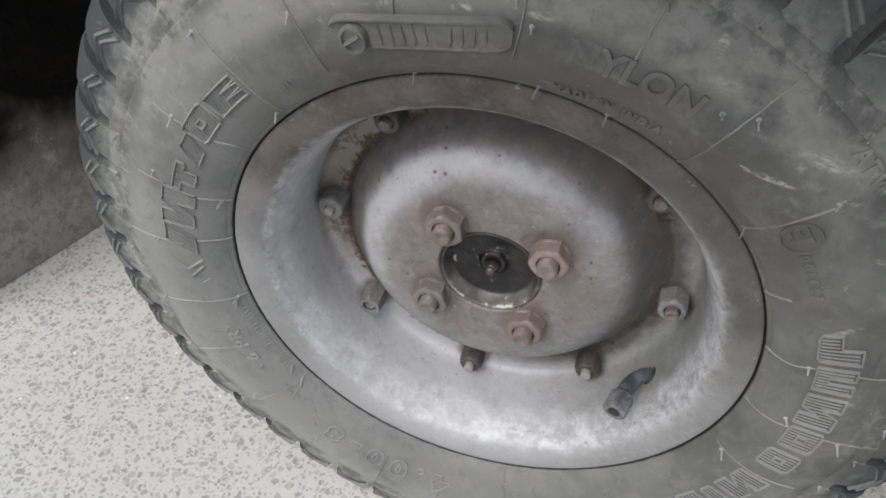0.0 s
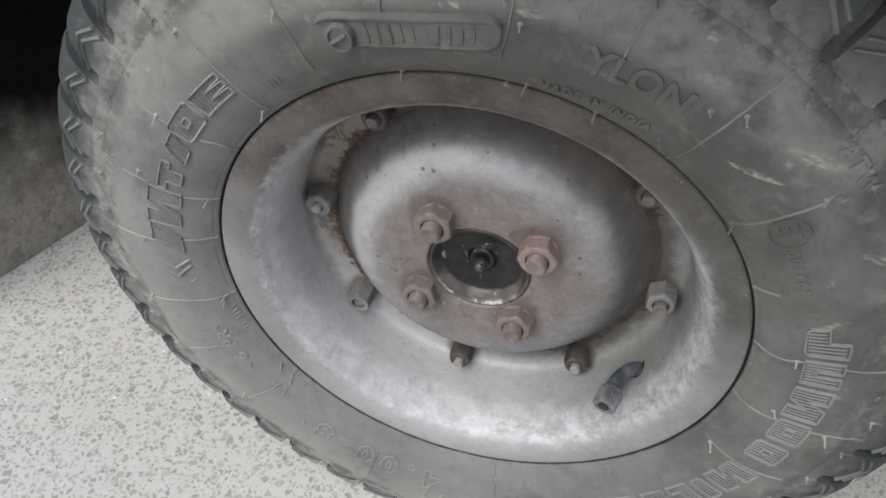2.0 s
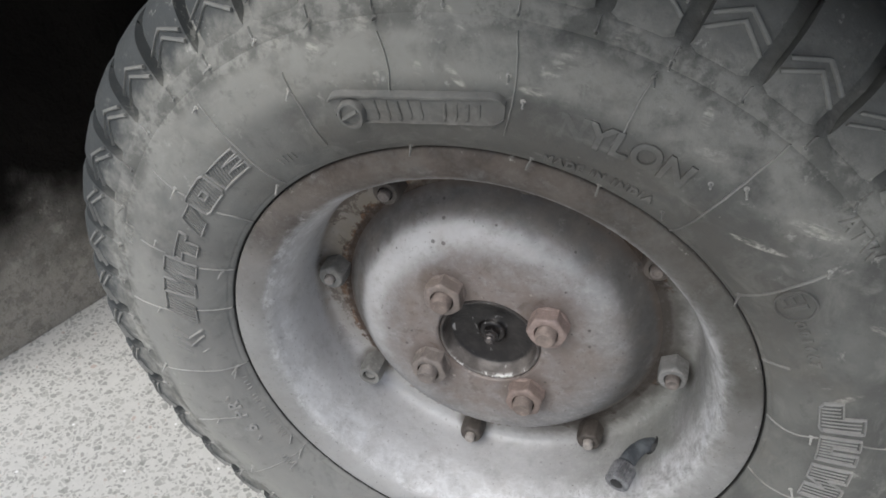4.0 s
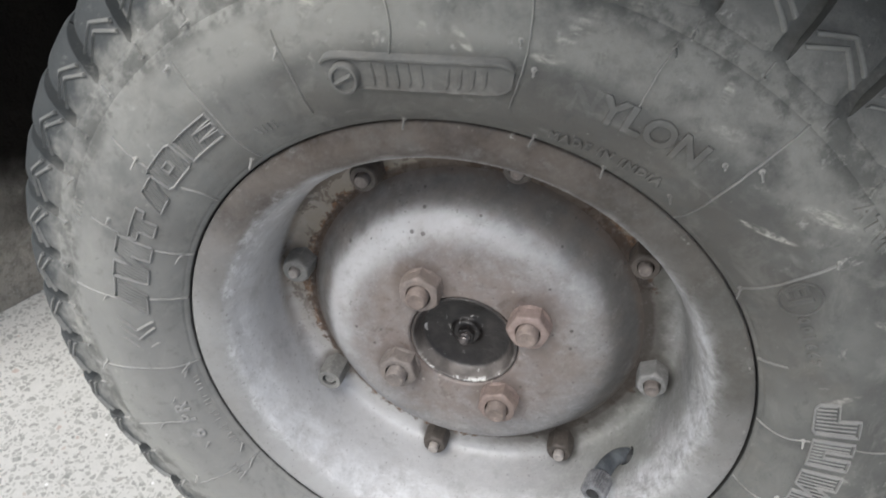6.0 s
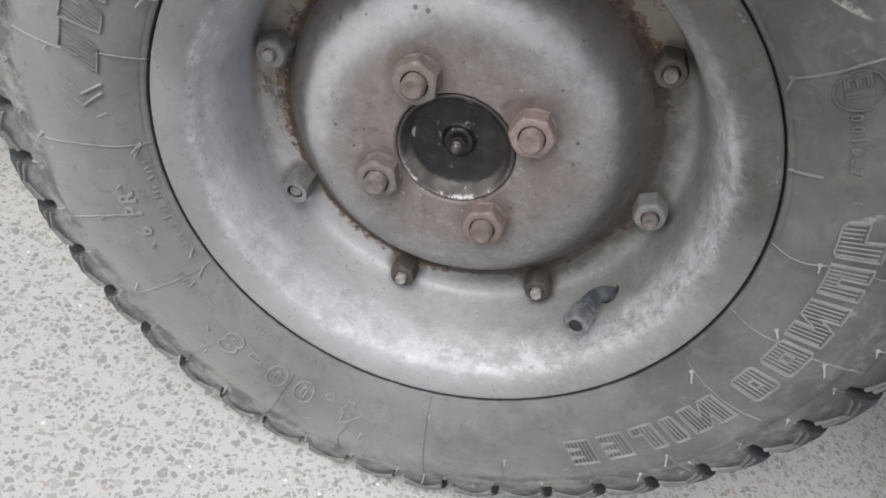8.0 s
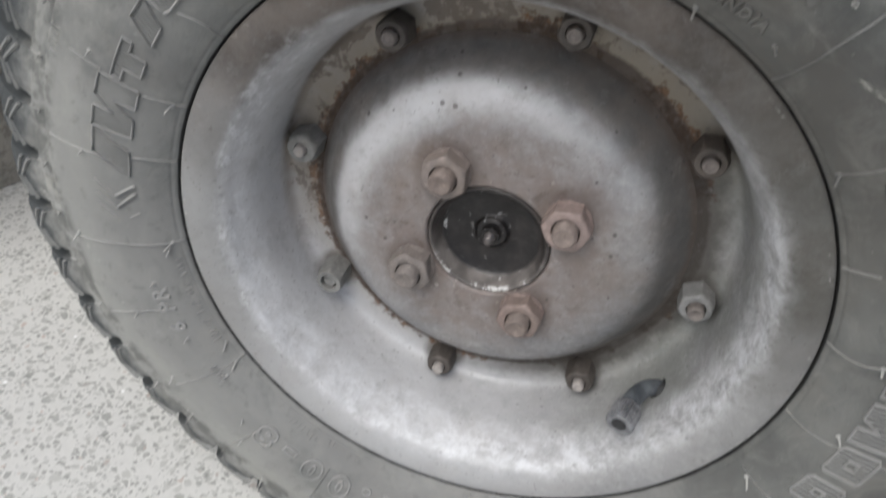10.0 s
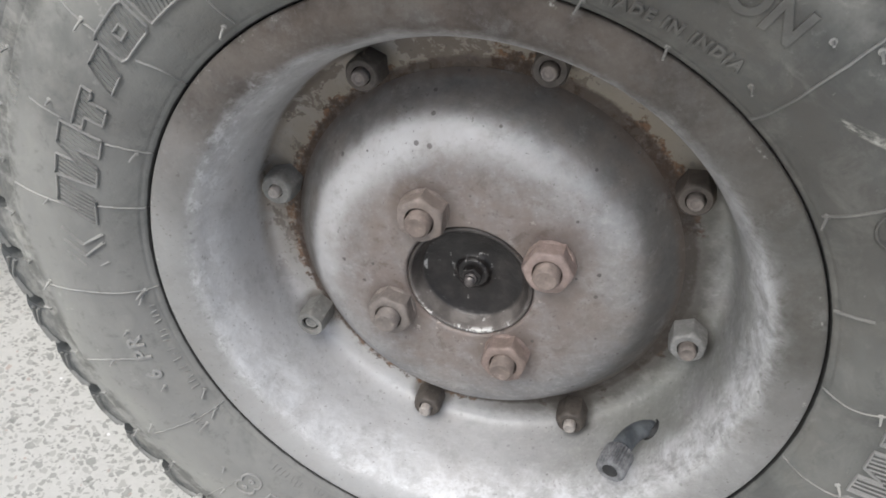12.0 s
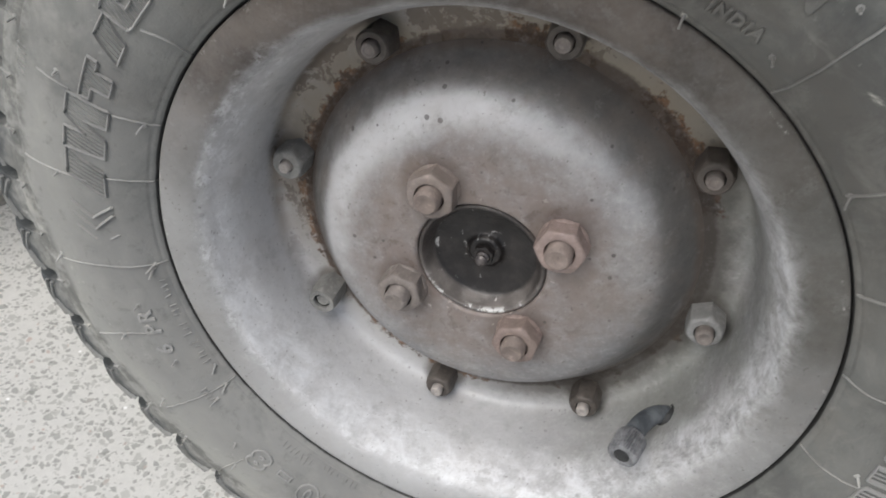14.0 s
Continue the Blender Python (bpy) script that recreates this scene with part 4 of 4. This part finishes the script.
def tab():
    bm = bmesh.new()
    rows = []
    for k in range(49):
        a = 95.3 - 24.6 * k / 48
        f = math.sqrt(1.0 - max(0.0, 1.0 - (min(k, 48 - k) + 0.8) / 5.0) ** 2)
        row = []
        for v, lift in ((-1.04, -0.0002), (-0.97, 0.0011), (-0.90, 0.0013), (-0.82, 0.0008), (0.60, 0.0007), (0.66, 0.0017), (0.74, 0.0023), (0.86, 0.0024), (0.96, 0.0018), (1.06, -0.0003)):
            wave = 0.0003 * noise.noise(Vector((a * 0.8, v * 2, 4)))
            row.append(bm.verts.new(side_point(on_tab(v * f, a), a, lift + wave)))
        rows.append(row)
    for p, q in zip(rows, rows[1:]):
        for a, b, c, d in zip(p, p[1:], q[1:], q):
            bm.faces.new((a, b, c, d))
    for row in (rows[0], rows[-1]):
        bm.faces.new(row)
    return bm


part("raised_tab", tab(), worn_letter_mat, tyre)
bm = bmesh.new()
rows = []
for rad, lift in ((0.0050, -0.0003), (0.0049, 0.0026), (0.0044, 0.0035), (0.0037, 0.0035), (0.0033, 0.0024), (0.0001, 0.0024)):
    rows.append([bm.verts.new(side_point(0.1374 + rad * math.sin(t), 92.7 + math.degrees(rad / 0.1374) * math.cos(t), lift)) for t in (math.tau * k / 24 for k in range(24))])
for p, q in zip(rows, rows[1:]):
    for k in range(24):
        bm.faces.new((p[k], p[(k + 1) % 24], q[(k + 1) % 24], q[k]))
ribbon(bm, [(0.1366, 94.0), (0.1374, 92.7), (0.1384, 91.4)], 0.0020, 0.0041)
part("raised_pip", bm, worn_letter_mat, tyre)
for k in range(10):
    if k != 5:
        bm = bmesh.new()
        a = 89.0 - 1.64 * k
        ribbon(bm, [(on_tab(random.uniform(-0.72, -0.55), a), a), (on_tab(random.uniform(0.15, 0.40), a), a - random.uniform(-0.1, 0.2))], 0.0034, 0.0012)
        part("worn_stroke", bm, worn_letter_mat, tyre)

# rim
RIM = [(0.1143, -0.0245), (0.1159, -0.0285), (0.1170, -0.0318), (0.1169, -0.0339), (0.1158, -0.0349), (0.1113, -0.0349), (0.1075, -0.0342), (0.1038, -0.0326), (0.1013, -0.0301), (0.0996, -0.0260),
       (0.0980, -0.0217), (0.0964, -0.0165), (0.0951, -0.0093), (0.0943, -0.0010), (0.0935, 0.0064), (0.0922, 0.0099), (0.0900, 0.0112), (0.0850, 0.0114), (0.0800, 0.0115), (0.0730, 0.0115)]
RIM_BACK = [(0.0730, 0.0143), (0.0880, 0.0143), (0.0940, 0.0113), (0.0975, 0.0013), (0.0995, -0.0160), (0.1030, -0.0265), (0.1085, -0.0295)]
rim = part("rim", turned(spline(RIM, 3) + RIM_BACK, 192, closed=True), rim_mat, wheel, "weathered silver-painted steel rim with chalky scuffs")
rim.location = RIM_OFF

DOME = [(0.0772, 0.0114), (0.0764, 0.0106), (0.0744, 0.0086), (0.0720, 0.0057), (0.0695, 0.0024), (0.0663, -0.0011), (0.0622, -0.0042), (0.0570, -0.0064), (0.0510, -0.0077), (0.0440, -0.0084),
        (0.0350, -0.0087), (0.0264, -0.0087), (0.0252, -0.0083), (0.0246, -0.0072), (0.0244, -0.0030), (0.0244, 0.0040)]
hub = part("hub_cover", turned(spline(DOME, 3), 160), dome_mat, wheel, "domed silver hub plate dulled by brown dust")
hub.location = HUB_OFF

CAP = [(0.0247, -0.0064), (0.0242, -0.0077), (0.0234, -0.0081), (0.0227, -0.0076), (0.0219, -0.0058), (0.0209, -0.0036), (0.0200, -0.0021), (0.0191, -0.0014), (0.0178, -0.0008), (0.0150, 0.0001), (0.0120, 0.0007),
       (0.0092, 0.0008), (0.0072, 0.0002), (0.0063, -0.0012), (0.0056, -0.0018), (0.0048, -0.0019), (0.0, -0.0019)]
cap = part("grease_cap", turned(spline(CAP, 3), 96), grease_mat, wheel, "black greasy hub centre with chipped white paint")
cap.location = HUB_OFF


def hex_nut(af, height, y0, cx, cz, spin, bore, base=0.0, crown=0.74):
    """A hexagon nut standing on the plane y0, its corners turned off towards a flat crown round the bore, with a low collar at its base."""
    bm = bmesh.new()
    n = 36
    half = af / 2
    rc = half / math.cos(radians(30))
    rows = []
    for lift, lim in ((0.0, rc), (0.62, rc), (0.80, rc * 0.985), (0.90, rc * 0.94), (0.965, half * 0.99), (1.0, half * (0.16 + crown)), (1.0, bore * 1.16), (0.90, bore * 1.10)):
        row = []
        for k in range(n):
            a = 360 * k / n
            row.append(bm.verts.new(Vector((cx, y0 - height * lift, cz)) + polar(min(half / math.cos(radians((a % 60) - 30)), lim), a + spin, 0)))
        rows.append(row)
    for a, b in zip(rows, rows[1:]):
        for k in range(n):
            bm.faces.new((a[k], a[(k + 1) % n], b[(k + 1) % n], b[k]))
    if base:
        ring = []
        for r, lift in ((base, 0.0002), (base, 0.0009), (base * 0.95, 0.0015), (half * 0.9, 0.0016)):
            ring.append([bm.verts.new(Vector((cx, y0 - lift, cz)) + polar(r, 360 * k / n, 0)) for k in range(n)])
        for a, b in zip(ring, ring[1:]):
            for k in range(n):
                bm.faces.new((a[k], a[(k + 1) % n], b[(k + 1) % n], b[k]))
    return bm


def stud(radius, y0, y1, cx, cz, turns=5):
    """A threaded stud end with a rounded tip."""
    prof = [(radius, y0)]
    step = (y1 + 0.0010 - y0) / turns
    for k in range(turns):
        prof += [(radius * 0.93, y0 + step * (k + 0.30)), (radius, y0 + step * (k + 0.70))]
    prof += [(radius * 0.93, y1 + 0.0006), (radius * 0.80, y1), (radius * 0.55, y1 + 0.0001), (radius * 0.45, y1 + 0.0004), (0.0, y1 + 0.0005)]
    return turned(prof, 24, (cx, cz))


FACE = -0.0086
for deg, spin, mat, label in ((111.0, 20, nut_mat, "dusty steel wheel nut"), (21.0, 52, rusty_nut_mat, "pinkish rusty wheel nut"), (-69.3, 5, rusty_nut_mat, "pinkish rusty wheel nut"), (-159.0, 35, dull_nut_mat, "dull grey dusty wheel nut")):
    c = polar(0.0340, deg, 0) + HUB_OFF
    nut = part("wheel_nut", hex_nut(0.0164, 0.0082, FACE, c.x, c.z, spin, 0.0047, 0.0090), mat, wheel, label)
    part("stud", stud(0.0047, FACE - 0.0062, -0.0210, c.x, c.z, 6), dull_nut_mat if deg < -100 else stud_mat, nut)

SEAT = 0.0114
# spin, material, width over the flats, height, bolt radius, how far the bolt stands out
for k, (spin, mat, af, high, bolt, out) in enumerate(((5, grey_nut_mat, 0.0122, 0.0112, 0.0025, 0.0024), (20, grey_nut_mat, 0.0112, 0.0138, 0.0032, -0.0012), (33, dark_nut_mat, 0.0110, 0.0112, 0.0027, 0.0030), (48, dark_nut_mat, 0.0112, 0.0112, 0.0027, 0.0030),
                                                      (14, clean_nut_mat, 0.0128, 0.0102, 0.0034, 0.0034), (55, dark_nut_mat, 0.0116, 0.0114, 0.0030, 0.0026), (8, dark_nut_mat, 0.0116, 0.0114, 0.0030, 0.0026), (28, dark_nut_mat, 0.0116, 0.0114, 0.0030, 0.0028))):
    c = polar(0.0846, 157.4 + 45 * k, 0) + RIM_OFF * 0.6
    label = "bright clean steel rim nut" if k == 4 else "dusty grey rim nut" if k < 2 else "dark greasy rim nut"
    nut = part("rim_nut", hex_nut(af, high, SEAT, c.x, c.z, spin, bolt, 0.0, 0.86 if k == 1 else 0.76), mat, wheel, label)
    part("bolt_end", stud(bolt, SEAT - high * 0.6, SEAT - high - out, c.x, c.z, 4), grey_nut_mat if k == 1 else dull_nut_mat if k > 3 else bright_end_mat, nut)

part("grease_nipple", hex_nut(0.0072, 0.0026, -0.0019, HUB_OFF.x, HUB_OFF.z, 10, 0.0024), grease_mat, cap, "small greasy hexagon grease nipple").location = -HUB_OFF
part("nipple_tip", turned([(0.0026, -0.0042), (0.0024, -0.0052), (0.0016, -0.0057), (0.0016, -0.0062), (0.0022, -0.0068), (0.0023, -0.0074), (0.0016, -0.0081), (0.0, -0.0083)], 20), greasy_tip_mat, cap)


# valve: a rubber stem bent out of its hole, with a knurled cap
def tube(path, radii, n=20, closed_end=True, teeth=0):
    bm = bmesh.new()
    rows = []
    for i, (p, rad) in enumerate(zip(path, radii)):
        d = (path[min(i + 1, len(path) - 1)] - path[max(i - 1, 0)]).normalized()
        u = d.cross(Vector((0.2, 0.1, 1))).normalized()
        w = d.cross(u)
        row = []
        for k in range(n):
            t = math.tau * k / n
            rr = rad * (1 - (0.12 if teeth and k % 2 else 0.0))
            row.append(bm.verts.new(p + (u * math.cos(t) + w * math.sin(t)) * rr))
        rows.append(row)
    for a, b in zip(rows, rows[1:]):
        for k in range(n):
            bm.faces.new((a[k], a[(k + 1) % n], b[(k + 1) % n], b[k]))
    if closed_end:
        bm.faces.new(rows[-1])
    return bm


root, elbow, tip = polar(0.0985, -46.6, -0.0048), polar(0.0858, -47.6, -0.0085), polar(0.0832, -51.0, -0.0341)
bend = [root.lerp(elbow, k / 8).lerp(elbow.lerp(tip, k / 8), k / 8) for k in range(9)]
stem = part("valve_stem", tube(bend[:7], [0.0036, 0.0036, 0.0036, 0.0036, 0.0037, 0.0038, 0.0039], 20), valve_mat, wheel, "bent dusty rubber valve stem")
way = (tip - bend[5]).normalized()
ends = [tip - way * d for d in (0.0104, 0.0102, 0.0094, 0.0006, 0.0)]
part("valve_cap", tube(ends + [tip + way * 0.0001, tip - way * 0.0022], [0.0042, 0.0053, 0.0058, 0.0058, 0.0053, 0.0040, 0.0034], 56, True, 1), valve_cap_mat, stem, "knurled black plastic valve cap")
# solid black disc for the shade inside the cap's hollow end
part("cap_hollow_disc", tube([tip - way * 0.0006, tip - way * 0.0002, tip + way * 0.0002], [0.0034, 0.0034, 0.0028], 20), black_gap_mat, stem, "black disc for the shade in the valve cap's hollow end")
# collar blackened to paint the shadowed gap round the stem
bm = turned([(0.0050, 0.0020), (0.0050, -0.0001), (0.0047, -0.0006), (0.0042, -0.0006), (0.0034, 0.0002), (0.0030, 0.0012)], 28)
slant = Vector((math.cos(radians(-46.6)), -0.22, math.sin(radians(-46.6)))).normalized()
turn_m = Vector((0, 1, 0)).rotation_difference(slant).to_matrix().to_4x4()
bmesh.ops.transform(bm, matrix=Matrix.Translation(polar(0.0949, -46.8, -0.0060)) @ turn_m, verts=bm.verts)
part("valve_grommet", bm, black_gap_mat, stem, "rubber collar, black for the shade round the valve hole")

# ---- mud flap and underbody ----
def mud_flap():
    """A hanging rubber sheet behind the wheel, slightly wavy, with a ragged hem on the floor."""
    bm = bmesh.new()
    ny, nz = 40, 30
    sheets = []
    for side in (0, 1):
        sheet = []
        for j in range(nz + 1):
            row = []
            for i in range(ny + 1):
                y = -0.03 + 0.255 * i / ny
                z = 0.0005 + 0.46 * j / nz
                x = -0.363 + 0.26 * (y + 0.0) - 0.016 * (z / 0.46) + 0.006 * math.sin(9 * y + 4 * z) * (1 - z)
                if j == 0:
                    z += 0.0006 * noise.noise(Vector((y * 60, 3, 0)))
                row.append(bm.verts.new((x - 0.006 * side, y, z)))
            sheet.append(row)
        sheets.append(sheet)
        for j in range(nz):
            for i in range(ny):
                bm.faces.new((sheet[j][i], sheet[j][i + 1], sheet[j + 1][i + 1], sheet[j + 1][i]))
    a, b = sheets
    for i in range(ny):
        for j in (0, nz):
            bm.faces.new((a[j][i], a[j][i + 1], b[j][i + 1], b[j][i]))
    for j in range(nz):
        for i in (0, ny):
            bm.faces.new((a[j][i], a[j + 1][i], b[j + 1][i], b[j][i]))
    ob = new("mud_flap", mesh_of("mud_flap", bm, flap_mat))
    return tagged(ob, "black rubber mud flap with dried mud splashes, hanging to the floor", "mud flap")


mud_flap()


def box(bm, lo, hi, bevel=0.0):
    r = bmesh.ops.create_cube(bm, size=1.0)
    vs = r["verts"]
    for v in vs:
        v.co = Vector([(lo[i] + hi[i]) / 2 + v.co[i] * (hi[i] - lo[i]) for i in range(3)])
    if bevel:
        es = list({e for v in vs for e in v.link_edges})
        bmesh.ops.bevel(bm, geom=es, offset=bevel, segments=2, affect="EDGES", profile=0.5)
    return bm


vehicle = tagged(new("vehicle_body"), "black painted underside of a small parked vehicle, with unseen panels added to block light", "vehicle")
# unseen panels added to block light from above and from the right
part("side_light_block", box(bmesh.new(), (-0.10, -0.175, 0.465), (1.9, -0.155, 1.25), 0.006), body_mat, vehicle)
part("rear_light_block", box(bmesh.new(), (0.32, -0.165, 0.17), (1.9, -0.150, 0.462), 0.006), body_mat, vehicle)
part("top_light_block", box(bmesh.new(), (-0.10, -0.156, 0.505), (1.9, 0.002, 0.525), 0.004), body_mat, vehicle)
# underside, carried on past the flap to shade it
part("floor_pan", box(bmesh.new(), (-0.48, 0.0, 0.50), (1.9, 1.22, 0.56), 0.01), body_mat, vehicle)
part("wheel_housing", box(bmesh.new(), (-0.17, 0.085, 0.16), (0.42, 0.10, 0.495), 0.003), body_mat, vehicle)
part("axle", turned([(0.0, 0.06), (0.028, 0.06), (0.028, 1.15), (0.0, 1.15)], 24), body_mat, vehicle).location = (0, 0, AXLE)
